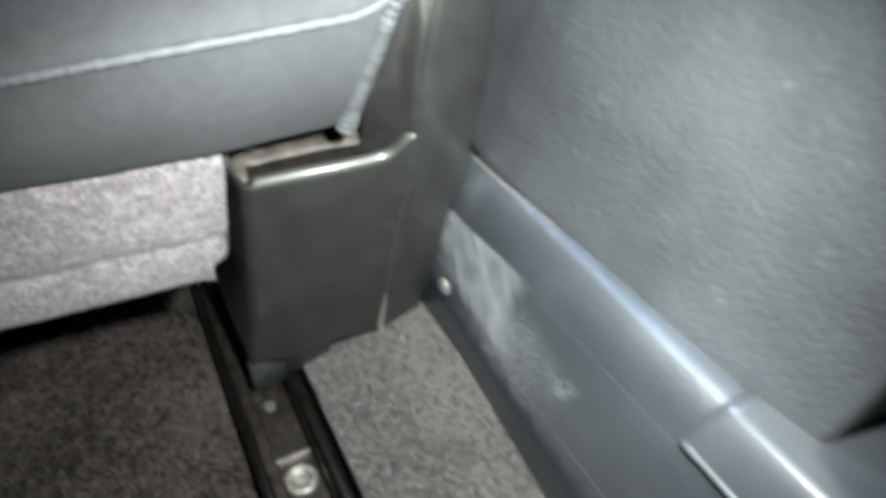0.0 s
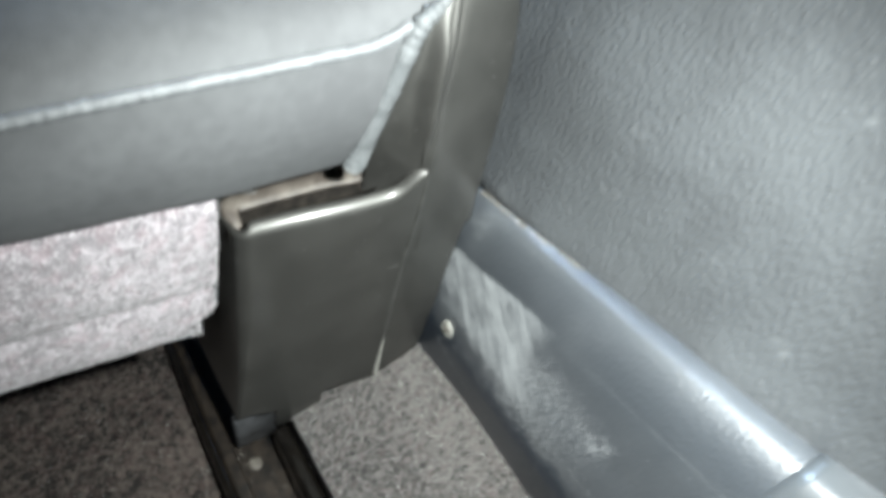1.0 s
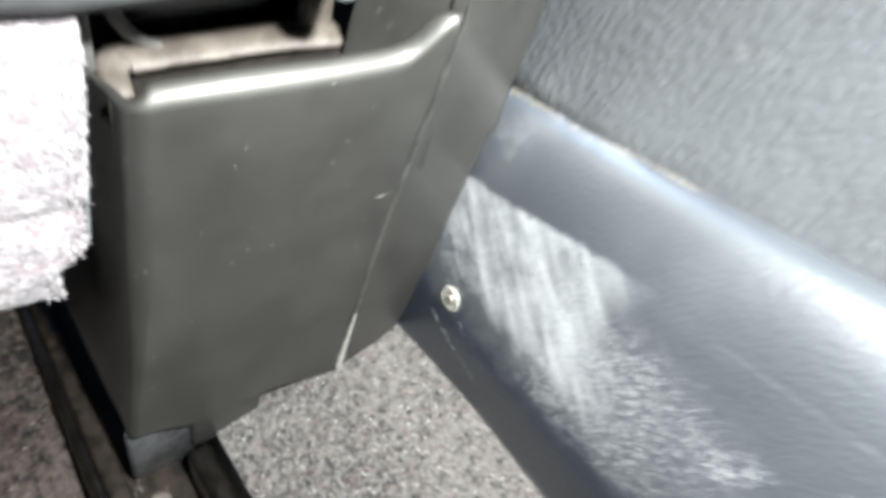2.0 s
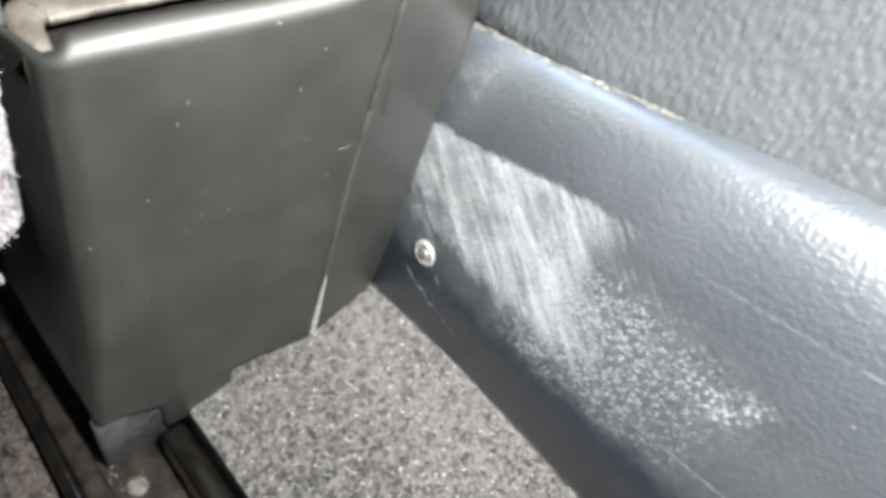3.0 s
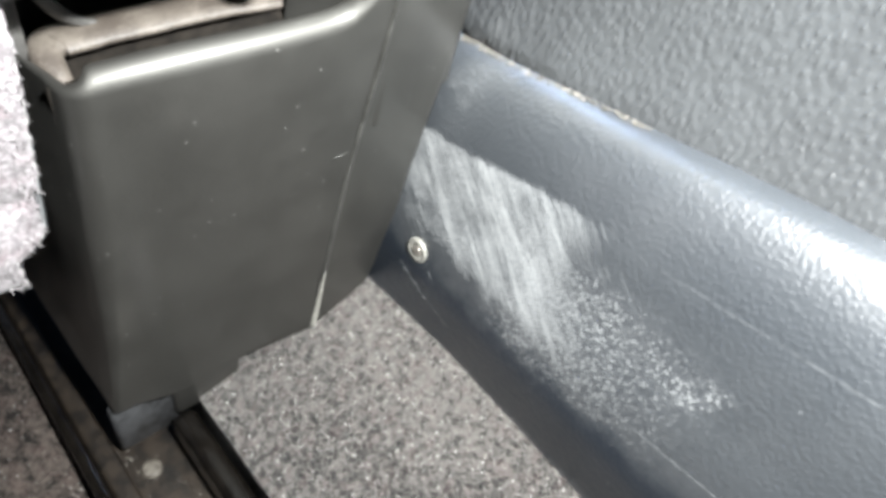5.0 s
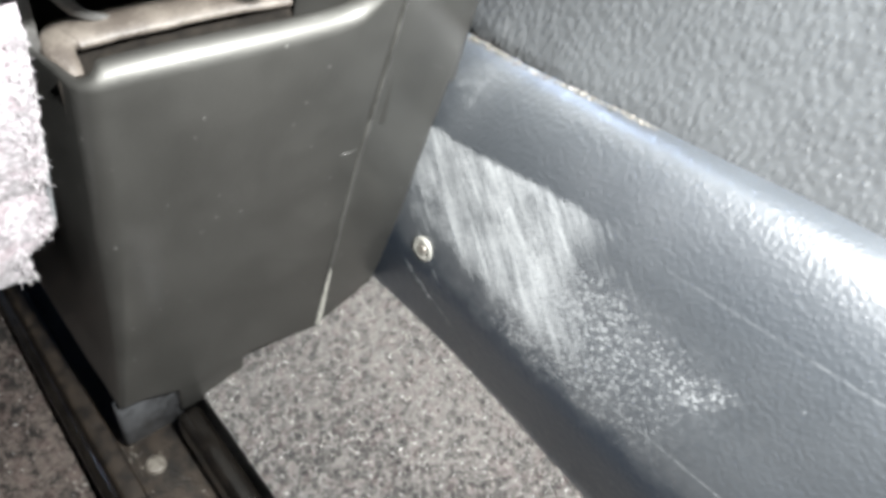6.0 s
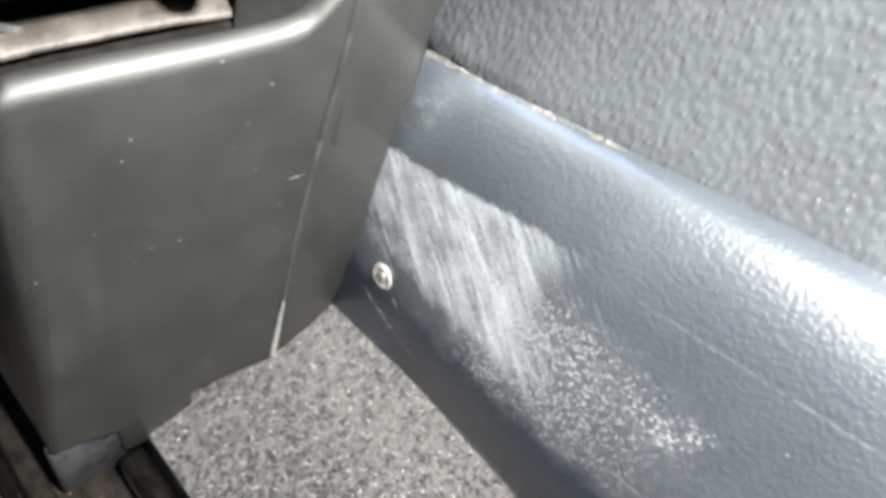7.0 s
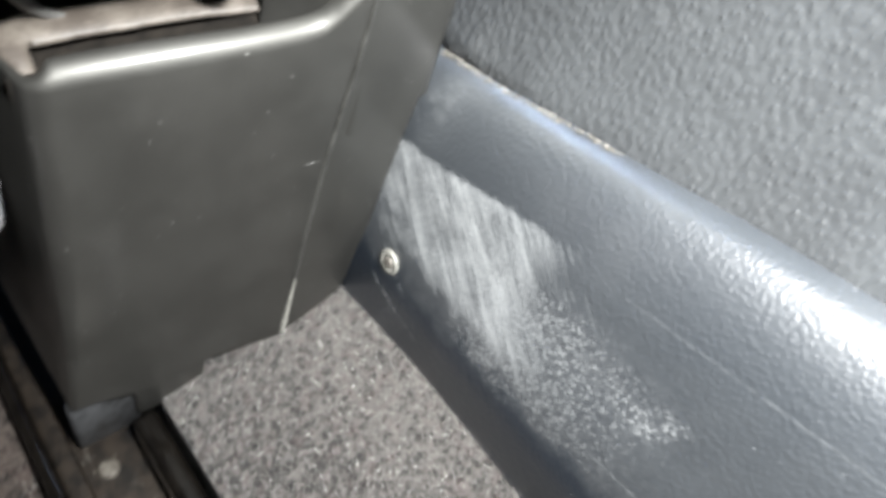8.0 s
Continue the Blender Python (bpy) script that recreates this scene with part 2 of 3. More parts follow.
def carpet(name, dark, light, clump, relief=0.9, glints=0.75, sheen=0.25):
    m, nt, p = nodes_of(name)
    vec = coords(nt)
    curl = nt.nodes.new("ShaderNodeVectorMath")
    curl.operation = "MULTIPLY_ADD"
    turn = add(nt, "ShaderNodeTexNoise", Scale=0.5 / clump, Detail=2.0)
    nt.links.new(vec, turn.inputs["Vector"])
    nt.links.new(turn.outputs["Color"], curl.inputs[0])
    curl.inputs[1].default_value = (clump * 2.5, clump * 2.5, clump * 2.5)
    nt.links.new(vec, curl.inputs[2])
    speck = noise_tex(nt, 1 / clump, 4, 0.68, vec=curl.outputs[0], stretch=(1.0, 0.55, 1.0))
    tuft = voronoi(nt, 0.7 / clump, vec=vec)
    stain = noise_tex(nt, 9, 4, vec=vec)
    clumps = noise_tex(nt, 0.28 / clump, 3, 0.6, vec=vec)
    f = math_node(nt, "MULTIPLY_ADD", stain, 0.35, math_node(nt, "MULTIPLY_ADD", speck, 1.0, -0.5))
    f = math_node(nt, "MULTIPLY_ADD", clumps, 0.60, f)
    base = mix(nt, step(nt, f, 0.33, 0.65), dark, light)
    tint = noise_tex(nt, 0.22 / clump, 2, vec=vec)
    base = mix(nt, math_node(nt, "MULTIPLY", step(nt, tint, 0.45, 0.7), 0.4), base, mix(nt, 0.5, base, (light[0] * 0.85, light[1] * 0.58, light[2] * 0.62)))
    glint = math_node(nt, "MULTIPLY", step(nt, voronoi(nt, 0.62 / clump, vec=curl.outputs[0]), 0.24, 0.10), step(nt, noise_tex(nt, 0.45 / clump, 2, vec=vec), 0.50, 0.58))
    nt.links.new(mix(nt, math_node(nt, "MULTIPLY", glint, glints), base, (0.8, 0.79, 0.77)), p.inputs["Base Color"])
    p.inputs["Roughness"].default_value = 0.85
    p.inputs["Specular IOR Level"].default_value = 0.25
    p.inputs["Sheen Weight"].default_value = sheen
    h = math_node(nt, "MULTIPLY_ADD", speck, 1.0, math_node(nt, "MULTIPLY", tuft, 0.6))
    bump(nt, p, h, clump * relief)
    return m



def moulded(name, a, b, rough):
    """Smooth moulded plastic with hand smudges, dust specks and hairline scratches."""
    m, nt, p = nodes_of(name)
    vec = coords(nt)
    smudge, fine = noise_tex(nt, 22, 5, 0.6, vec=vec), noise_tex(nt, 420, 3, vec=vec)
    colour = mix(nt, step(nt, smudge, 0.35, 0.65), a, b)
    specks = math_node(nt, "MULTIPLY", step(nt, voronoi(nt, 110, vec=vec), 0.085, 0.04), step(nt, noise_tex(nt, 60, 2, vec=vec), 0.40, 0.50))
    hair = noise_tex(nt, 1.0, 2, vec=vec, stretch=(30, 30, 700))
    hair = math_node(nt, "MULTIPLY", step(nt, hair, 0.72, 0.76), step(nt, noise_tex(nt, 25, 2, vec=vec), 0.55, 0.66))
    worn = math_node(nt, "MAXIMUM", math_node(nt, "MULTIPLY", specks, 0.32), math_node(nt, "MULTIPLY", hair, 0.16))
    nt.links.new(mix(nt, worn, colour, (0.40, 0.40, 0.38)), p.inputs["Base Color"])
    nt.links.new(math_node(nt, "MULTIPLY_ADD", smudge, 0.16, math_node(nt, "MULTIPLY_ADD", worn, 0.2, rough - 0.08)), p.inputs["Roughness"])
    p.inputs["Specular IOR Level"].default_value = 1.0
    p.inputs["Coat Weight"].default_value, p.inputs["Coat Roughness"].default_value = 0.42, 0.20
    p.inputs["Specular Tint"].default_value = (1.0, 0.99, 0.93, 1)
    bump(nt, p, fine, 0.00012)
    return m


COVER = moulded("dark_grey_abs_plastic", (0.0075, 0.0073, 0.0066), (0.0125, 0.0122, 0.0112), 0.60)
WORN = plain("worn_grey_abs_plastic", (0.018, 0.018, 0.0165), (0.054, 0.054, 0.050), 45, 0.35, 900, 0.0001)
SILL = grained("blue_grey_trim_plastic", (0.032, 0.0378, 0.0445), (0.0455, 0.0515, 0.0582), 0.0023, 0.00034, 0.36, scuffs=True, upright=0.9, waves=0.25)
PANEL = grained("grey_door_vinyl", (0.050, 0.0525, 0.0545), (0.062, 0.0655, 0.068), 0.0032, 0.0011, 0.37, smudges=0.08, waves=0.2)
VINYL = plain("grey_seat_vinyl", (0.065, 0.0665, 0.0685), (0.081, 0.083, 0.0850), 12, 0.72, 700, 0.0002, spec=0.25)
SEAM = plain("grey_seam_vinyl", (0.066, 0.070, 0.072), (0.105, 0.110, 0.112), 90, 0.55, 900, 0.0005)
PIPING = plain("light_grey_piping", (0.09, 0.094, 0.097), (0.14, 0.146, 0.15), 120, 0.5, 1200, 0.0004)
FLOOR_PILE = carpet("grey_floor_carpet", (0.0034, 0.0031, 0.0031), (0.136, 0.127, 0.119), 0.0017, 0.9, 1.0)
# darker, browner pile for the floor left of the rail
MAIN_PILE = carpet("dark_brown_floor_carpet", (0.0045, 0.0038, 0.0033), (0.074, 0.061, 0.053), 0.0026, 0.9, 0.22, 0.0)
FLAP_PILE = carpet("light_grey_carpet", (0.128, 0.117, 0.123), (0.298, 0.273, 0.286), 0.0022, 0.50, 0.4)
STEEL = plain("dusty_brown_steel", (0.004, 0.003, 0.0022), (0.026, 0.019, 0.013), 90, 0.55, 500, 0.0006, metal=0.35)
RUBBER = plain("black_greased_steel", (0.0025, 0.0022, 0.002), (0.007, 0.006, 0.005), 70, 0.15, 120, 0.0002, spread=0.12, spec=0.35)
DULL = plain("dusty_dull_steel", (0.045, 0.038, 0.030), (0.13, 0.118, 0.10), 220, 0.6, 700, 0.0004, metal=0.2)
ZINC = plain("worn_zinc", (0.17, 0.155, 0.135), (0.32, 0.30, 0.27), 160, 0.45, 600, 0.0003, metal=0.6)
FOAM = plain("tan_plastic_rim", (0.044, 0.036, 0.030), (0.098, 0.085, 0.072), 80, 0.55, 700, 0.0004)
BRACKET = plain("grey_painted_steel", (0.055, 0.054, 0.052), (0.095, 0.092, 0.088), 60, 0.5, 400, 0.0004)
FOOT = plain("dull_blue_grey_steel", (0.012, 0.012, 0.012), (0.060, 0.062, 0.066), 40, 0.5, 400, 0.0004)
FRAME = plain("dark_green_grey_steel", (0.030, 0.035, 0.034), (0.050, 0.056, 0.055), 60, 0.45, 300, 0.0003)
LINER = plain("dark_brown_liner", (0.004, 0.0035, 0.003), (0.016, 0.0135, 0.011), 120, 0.9, 500, 0.0003, spec=0.12)
DARK = plain("dark_underside_fabric", (0.018, 0.017, 0.016), (0.03, 0.028, 0.026), 40, 0.8)
NEAR_TRIM = grained("grey_sill_end_plastic", (0.060, 0.066, 0.070), (0.076, 0.082, 0.086), 0.0035, 0.00010, 0.40, coat=1.0)
BLUE = plain("deep_blue_body_paint", (0.012, 0.03, 0.16), (0.016, 0.038, 0.19), 20, 0.22)
SHELL = plain("dark_grey_headlining", (0.10, 0.10, 0.10), (0.13, 0.13, 0.13), 30, 0.85)
RIVET = plain("grey_push_rivet_plastic", (0.20, 0.195, 0.175), (0.32, 0.315, 0.285), 300, 0.4, 900, 0.0003)


def fibre(name, dark, light):
    """Loose yarn, each strand in a tone of its own."""
    m, nt, p = nodes_of(name)
    tone = nt.nodes.new("ShaderNodeNewGeometry").outputs["Random Per Island"]
    nt.links.new(mix(nt, math_node(nt, "POWER", tone, 1.7), dark, light), p.inputs["Base Color"])
    p.inputs["Roughness"].default_value = 0.42
    return m


FLOOR_YARN = fibre("grey_carpet_yarn", (0.012, 0.011, 0.010), (0.31, 0.288, 0.26))
FLAP_YARN = fibre("light_grey_carpet_yarn", (0.09, 0.085, 0.087), (0.36, 0.34, 0.35))
CRUMB = fibre("tan_dust_crumbs", (0.10, 0.092, 0.078), (0.30, 0.28, 0.25))


# ---- building helpers ----
def part(name, bm, material, parent=None, label="", smooth=True):
    """Links a bmesh as one mesh object under a thing or a part."""
    me = bpy.data.meshes.new(name)
    bm.normal_update()
    bm.to_mesh(me)
    bm.free()
    me.materials.append(material)
    me.polygons.foreach_set("use_smooth", [smooth] * len(me.polygons))
    ob = new(name, me)
    if parent:
        ob.parent = parent
    if label:
        ob["label"] = label
    return ob


def curve_of(*pairs):
    """A smooth function through (x, value) pairs."""
    xs, ys = [p[0] for p in pairs], [p[1] for p in pairs]
    n = len(xs)
    slope = [0.0] * n
    for k in range(n):
        a, b = max(k - 1, 0), min(k + 1, n - 1)
        slope[k] = (ys[b] - ys[a]) / (xs[b] - xs[a])

    def value(x):
        if x <= xs[0]:
            return ys[0]
        if x >= xs[-1]:
            return ys[-1]
        k = max(i for i in range(n - 1) if xs[i] <= x)
        w = xs[k + 1] - xs[k]
        s = (x - xs[k]) / w
        return ((2 * s**3 - 3 * s**2 + 1) * ys[k] + (s**3 - 2 * s**2 + s) * w * slope[k]
                + (-2 * s**3 + 3 * s**2) * ys[k + 1] + (s**3 - s**2) * w * slope[k + 1])
    return value


def steps(a, b, n):
    return [a + (b - a) * k / n for k in range(n + 1)]


def sheet(rows, bm=None, flip=False, close=False):
    """A surface through rows of points, all rows of one length."""
    bm = bm or bmesh.new()
    made = [[bm.verts.new(p) for p in row] for row in rows]
    n = len(rows[0])
    for a, b in zip(made, made[1:]):
        for k in range(n if close else n - 1):
            quad = (a[k], a[(k + 1) % n], b[(k + 1) % n], b[k])
            bm.faces.new(quad[::-1] if flip else quad)
    return bm


def thick(ob, depth, offset=-1.0):
    mod = ob.modifiers.new("thickness", "SOLIDIFY")
    mod.thickness, mod.offset = depth, offset
    return ob


def tube(points, radius, sides=10, ripple=0.0, pitch=0.005):
    """A round bead along points, with a wrinkled surface where ripple is given."""
    pts = [Vector(p) for p in points]
    rows, run = [], 0.0
    size = radius if callable(radius) else lambda k: radius
    for k, p in enumerate(pts):
        d = (pts[min(k + 1, len(pts) - 1)] - pts[max(k - 1, 0)]).normalized()
        side = d.cross(Vector((0.2, 0.9, 0.35))).normalized()
        up = side.cross(d)
        run += (p - pts[k - 1]).length if k else 0.0
        r = size(k) * (1 + ripple * math.sin(run / pitch * math.tau) + ripple * noise.noise(p * 160))
        rows.append([p + side * r * math.cos(a) + up * r * math.sin(a) for a in steps(0, math.tau, sides)[:-1]])
    bm = sheet(rows, close=True)
    bm.verts.ensure_lookup_table()
    bm.faces.new(bm.verts[:sides][::-1])
    bm.faces.new(bm.verts[-sides:])
    return bm


def block(x0, x1, y0, y1, z0, z1, bevel=0.002, slope=0.0, segments=2):
    """A bevelled box; slope lifts it towards the near end."""
    bm = bmesh.new()
    bmesh.ops.create_cube(bm, size=1.0)
    for v in bm.verts:
        x, y, z = (v.co.x + 0.5) * (x1 - x0) + x0, (v.co.y + 0.5) * (y1 - y0) + y0, (v.co.z + 0.5) * (z1 - z0) + z0
        v.co = (x, y, z - slope * y)
    bmesh.ops.bevel(bm, geom=bm.edges[:], offset=bevel, segments=segments, profile=0.5, affect="EDGES")
    return bm


def turned(profile, sides, m):
    """A body of revolution through (radius, height) pairs, set by the pose m."""
    rows = [[m @ Vector((r * math.cos(a), r * math.sin(a), h)) for a in steps(0, math.tau, sides)[:-1]] for r, h in profile]
    return sheet(rows, close=True)


def thing(name, at, label, category, group="", kind=""):
    ob = new(name)
    ob.empty_display_size = 0.05
    return tagged(ob, label, category, group, kind)


# ---- shape of the sill, carpet and seat ----
SLOPE = 0.17                      # the floor rises towards the footwell


def sill_base(y):
    return 0.175 + 0.04 * (y + 0.007), -0.18 * (y + 0.007)


SILL_OUT = curve_of((0, 0), (0.035, 0.0015), (0.07, 0.0035), (0.10, 0.0070), (0.13, 0.0120), (0.154, 0.0168), (0.161, 0.0184), (0.175, 0.0224), (0.187, 0.0268), (0.195, 0.0308), (0.2005, 0.0345), (0.2045, 0.0382), (0.2072, 0.0415), (0.2095, 0.0445), (0.2115, 0.0473), (0.2135, 0.0500))


def sill_at(y, h):
    x0, z0 = sill_base(y)
    grow = 1 + 0.55 * max(0.0, min(-0.04 - y, 0.5))
    under = 0.006 * min(1.0, max(0.0, -y / 0.09)) * max(0.0, 1.0 - h / 0.052) - 0.003 * math.sin(min(math.pi, math.pi * h / 0.12))
    back = max(0.0, h - 0.2072) / 0.0063
    under += 0.013 * min(1.0, max(0.0, -y / 0.2)) * back
    return Vector((x0 + SILL_OUT(h) + under, y, z0 + h * grow - 0.0065 * min(1.0, max(0.0, -y / 0.1)) * back * back))


def carpet_z(x, y):
    """Height of the carpet between the rail and the sill."""
    return 0.35 * (x - 0.175) - SLOPE * (y + 0.007)


# ---- floor ----
def floor_sheet(xs, ys, height, rough, name, parent, pile=FLOOR_PILE):
    px = []
    for y in ys:
        for x in xs:
            px.append((x, y, height(x, y) + rough * (noise.noise(Vector((x, y, 0)) * 420) * 0.7 + random.uniform(-0.5, 0.5))))
    n = len(xs)
    faces = [(j * n + i, j * n + i + 1, (j + 1) * n + i + 1, (j + 1) * n + i) for j in range(len(ys) - 1) for i in range(n - 1)]
    me = bpy.data.meshes.new(name)
    me.from_pydata(px, [], faces)
    me.materials.append(pile)
    me.polygons.foreach_set("use_smooth", [True] * len(faces))
    ob = new(name, me)
    ob.parent = parent
    return ob


def left_height(x, y):
    z = -0.082 - 0.12 * y + 0.05 * min(0.0, x + 0.06) * -0.6
    across = min(1.0, max(0.0, (x + 0.275) / 0.035)) * min(1.0, max(0.0, (-0.125 - x) / 0.025))
    z += 0.016 * across * min(1.0, max(0.0, (y - 0.100 - 0.02 * (x + 0.2)) / 0.006))
    r = math.hypot((x + 0.125) / 1.1, y + 0.125)
    z += 0.007 / (1 + math.exp((r - 0.062) / 0.002)) - 0.011 * math.exp(-((r - 0.067) / 0.004) ** 2)
    return z + 0.004 * noise.noise(Vector((x, y, 0)) * 9)


floor = thing("floor", None, "worn grey speckled carpet on the car floor", "floor", kind="structure")
floor_sheet(steps(0.033, 0.182, 110), steps(-0.34, 0.02, 260), carpet_z, 0.0016, "carpet_strip", floor)
floor_sheet(steps(0.033, 0.182, 20), steps(-1.2, -0.34, 80), carpet_z, 0.0016, "carpet_strip_front", floor)
floor_sheet(steps(0.033, 0.182, 20), steps(0.02, 1.5, 60), lambda x, y: carpet_z(x, 0.02), 0.0016, "carpet_strip_rear", floor)
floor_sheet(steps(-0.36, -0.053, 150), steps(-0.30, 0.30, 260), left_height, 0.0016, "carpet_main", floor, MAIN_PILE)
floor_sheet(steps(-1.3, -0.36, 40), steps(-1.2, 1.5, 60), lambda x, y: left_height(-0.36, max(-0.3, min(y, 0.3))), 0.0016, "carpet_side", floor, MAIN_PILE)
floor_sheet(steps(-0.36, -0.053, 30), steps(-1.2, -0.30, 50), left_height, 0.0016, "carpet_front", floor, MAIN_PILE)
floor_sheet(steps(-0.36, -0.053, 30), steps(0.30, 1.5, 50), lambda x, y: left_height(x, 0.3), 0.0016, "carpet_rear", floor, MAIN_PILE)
part("carpet_edge", sheet([[(0.033, y, carpet_z(0.033, y)) for y in steps(-1.2, 0.02, 40)], [(0.033, y, -0.13 - SLOPE * y) for y in steps(-1.2, 0.02, 40)]]), FLOOR_PILE, floor)
part("carpet_edge", sheet([[(-0.053, y, left_height(-0.053, y)) for y in steps(-1.2, 0.5, 40)], [(-0.053, y, -0.13 - SLOPE * y) for y in steps(-1.2, 0.5, 40)]]), FLOOR_PILE, floor)
part("floor_pan", block(-1.3, 0.5, -1.3, 1.6, -0.40, -0.36, 0.002), DARK, floor)


def strands(name, spots, length, width, material, parent, label):
    """Short bent strands of yarn, one at each (root, direction)."""
    verts, faces = [], []
    for root, way in spots:
        d = way.normalized()
        side = d.cross(Vector((random.uniform(-1, 1), random.uniform(-1, 1), 1.0))).normalized() * width
        l = length * random.uniform(0.5, 1.2)
        bend = Vector((random.uniform(-1, 1), random.uniform(-1, 1), random.uniform(-0.6, 0.6))) * l * 0.25
        n = len(verts)
        verts += [root - side, root + side, root + d * l * 0.55 + bend + side, root + d * l * 0.55 + bend - side, root + d * l + bend * 0.4]
        faces += [(n, n + 1, n + 2, n + 3), (n + 3, n + 2, n + 4)]
    me = bpy.data.meshes.new(name)
    me.from_pydata([tuple(v) for v in verts], [], faces)
    me.materials.append(material)
    ob = new(name, me)
    ob.parent = parent
    return tagged(ob, label, kind="stuff")


pile = []
for k in range(11000):
    x, y = random.uniform(0.034, 0.178), random.uniform(-0.30, 0.0)
    a = random.uniform(0, math.tau)
    pile.append((Vector((x, y, carpet_z(x, y) + 0.0002)), Vector((math.cos(a), math.sin(a), random.uniform(0.15, 0.8)))))
strands("carpet_pile", pile, 0.0016, 0.00030, FLOOR_YARN, floor, "loose grey yarn standing out of the carpet")

# ---- sill trim ----
sill = thing("sill_cover", None, "scuffed blue-grey plastic sill trim beside the carpet", "sill trim")


def trim_panel(name, y0, y1, n, material, parent, proud=0.0, shelf=0.0, cut=0.0, foot=-0.03):
    hs = [foot] + [h for h in steps(0, 0.150, 24) + steps(0.150, 0.2135, 40)[1:] if h > foot]
    rows, uvs = [], []
    for y in steps(y0, y1, n):
        row = []
        for h in hs:
            p = sill_at(y, max(h, 0.0))
            p.x -= proud * min(1.0, max(h, 0) / 0.05)
            p.z += min(h, 0.0) + (proud if h > 0.18 else proud * max(0, h) / 0.18)
            row.append(p)
        if shelf:
            row += [row[-1] + Vector((d, 0, -0.045 * (d / shelf) ** 1.4)) for d in steps(0, shelf, 8)[1:]]
        rows.append(row)
    bm = sheet(rows)
    gone = [f for f in bm.faces if cut and f.calc_center_median().y < cut and (f.calc_center_median() - Vector((0, 0, sill_base(f.calc_center_median().y)[1]))).z > 0.180 * (1 + 0.55 * max(0.0, min(-0.04 - f.calc_center_median().y, 0.5)))]
    bmesh.ops.delete(bm, geom=gone, context="FACES")
    layer = bm.loops.layers.uv.new("trim")
    for f in bm.faces:
        for loop in f.loops:
            c = loop.vert.co
            x0, z0 = sill_base(c.y)
            loop[layer].uv = (-c.y, (c.z - z0) / (1 + 0.55 * max(0.0, min(-0.04 - c.y, 0.5))))
    return part(name, bm, material, parent)


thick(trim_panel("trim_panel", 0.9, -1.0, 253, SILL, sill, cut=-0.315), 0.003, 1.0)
thick(trim_panel("end_section", -0.310, -1.0, 70, NEAR_TRIM, sill, proud=0.003, shelf=0.22, foot=0.176), 0.003, 1.0)["label"] = "rounded grey end section of the trim"
lip = [sill_at(y, 0.1765) + Vector((-0.0022, 0, 0.003)) for y in steps(-0.312, -0.9, 60)]
part("edge_lip", tube(lip, 0.0030, 8, 0.08, 0.03), NEAR_TRIM, sill, "rubbed pale lower lip of the end section")
at = sill_at(-0.044, 0.0745)
face = Matrix.Translation(at) @ Euler((0, radians(-86), 0)).to_matrix().to_4x4()
rivet = part("push_rivet", turned([(0.0088, -0.001), (0.0090, 0.0008), (0.0080, 0.0018), (0.0062, 0.0016), (0.0052, 0.0006), (0.0044, 0.0006)], 28, face), RIVET, sill, "grey plastic push rivet")
part("pin", turned([(0.0043, 0.0006), (0.0042, 0.0018), (0.0030, 0.0026), (0.0012, 0.0024), (0.0001, 0.0018)], 24, face), ZINC, rivet, "domed pale centre pin")

crumbs, faces = [], []
for k in range(700):
    y = 0.004 - 0.125 * random.random() ** 1.4
    reach = sill_at(y, 0.2135).x - 0.0082 - 0.0026 * random.random() ** 2
    at = min((sill_at(y, h) for h in steps(0.185, 0.2135, 60)), key=lambda p: abs(p.x - reach)) + Vector((0, 0, 0.0004))
    r, n = random.uniform(0.0004, 0.0013), len(crumbs)
    crumbs += [at + Vector((random.uniform(-1, 1), random.uniform(-1, 1), random.uniform(-0.3, 1))) * r for _ in range(4)]
    faces += [(n, n + 1, n + 2), (n, n + 2, n + 3), (n, n + 3, n + 1), (n + 1, n + 3, n + 2)]
me = bpy.data.meshes.new("dust")
me.from_pydata([tuple(v) for v in crumbs], [], faces)
me.materials.append(CRUMB)
dust = new("dust", me)
dust.parent = sill
tagged(dust, "tan dust crumbs in the gap above the trim", kind="stuff")

# ---- door panel ----
def wall_at(y, z, top=1.0):
    base = sill_at(y, 0.2135)
    rise = max(0.0, z - base.z)
    near = max(0.0, -0.24 - y)
    border = min(1.0, max(0.0, (-0.300 + 0.10 * (z - 0.30) - y) / 0.012))
    return Vector((base.x + 0.004 - 0.0022 * border * border * (3 - 2 * border) + 0.10 * rise + 0.8 * near * near - 0.012 * math.exp(-rise / 0.02), y, z))


def far_edge(z):
    """Where the panel ends towards the pillar, at height z."""
    return min(0.080, 0.060 - 0.28 * (z - 0.36))


door = thing("door_card", None, "grey grained vinyl door panel above the sill trim", "door panel")
rows = []
for f in steps(0, 1, 120):
    z0 = sill_at(0.07 - 0.41 * f, 0.2135).z - 0.006
    row = []
    for k in range(61):
        z = z0 + (0.95 - z0) * k / 60
        row.append(wall_at(far_edge(z) + (-0.356 + 0.10 * (z - 0.30) - far_edge(z)) * f, z))
    rows.append(row)
rows.append([p + Vector((0.006, -0.003, 0)) for p in rows[-1]])
rows.append([p + Vector((0.05, 0.0, 0)) for p in rows[-1]])
thick(part("skin", sheet(rows), PANEL, door), 0.003, 1.0)
edge = [wall_at(far_edge(z) + 0.001, z) + Vector((0.004, 0.004, 0)) for z in steps(0.19, 0.95, 40)]
part("edge_trim", tube(edge, 0.006), SILL, door, "blue-grey beading along the panel edge")
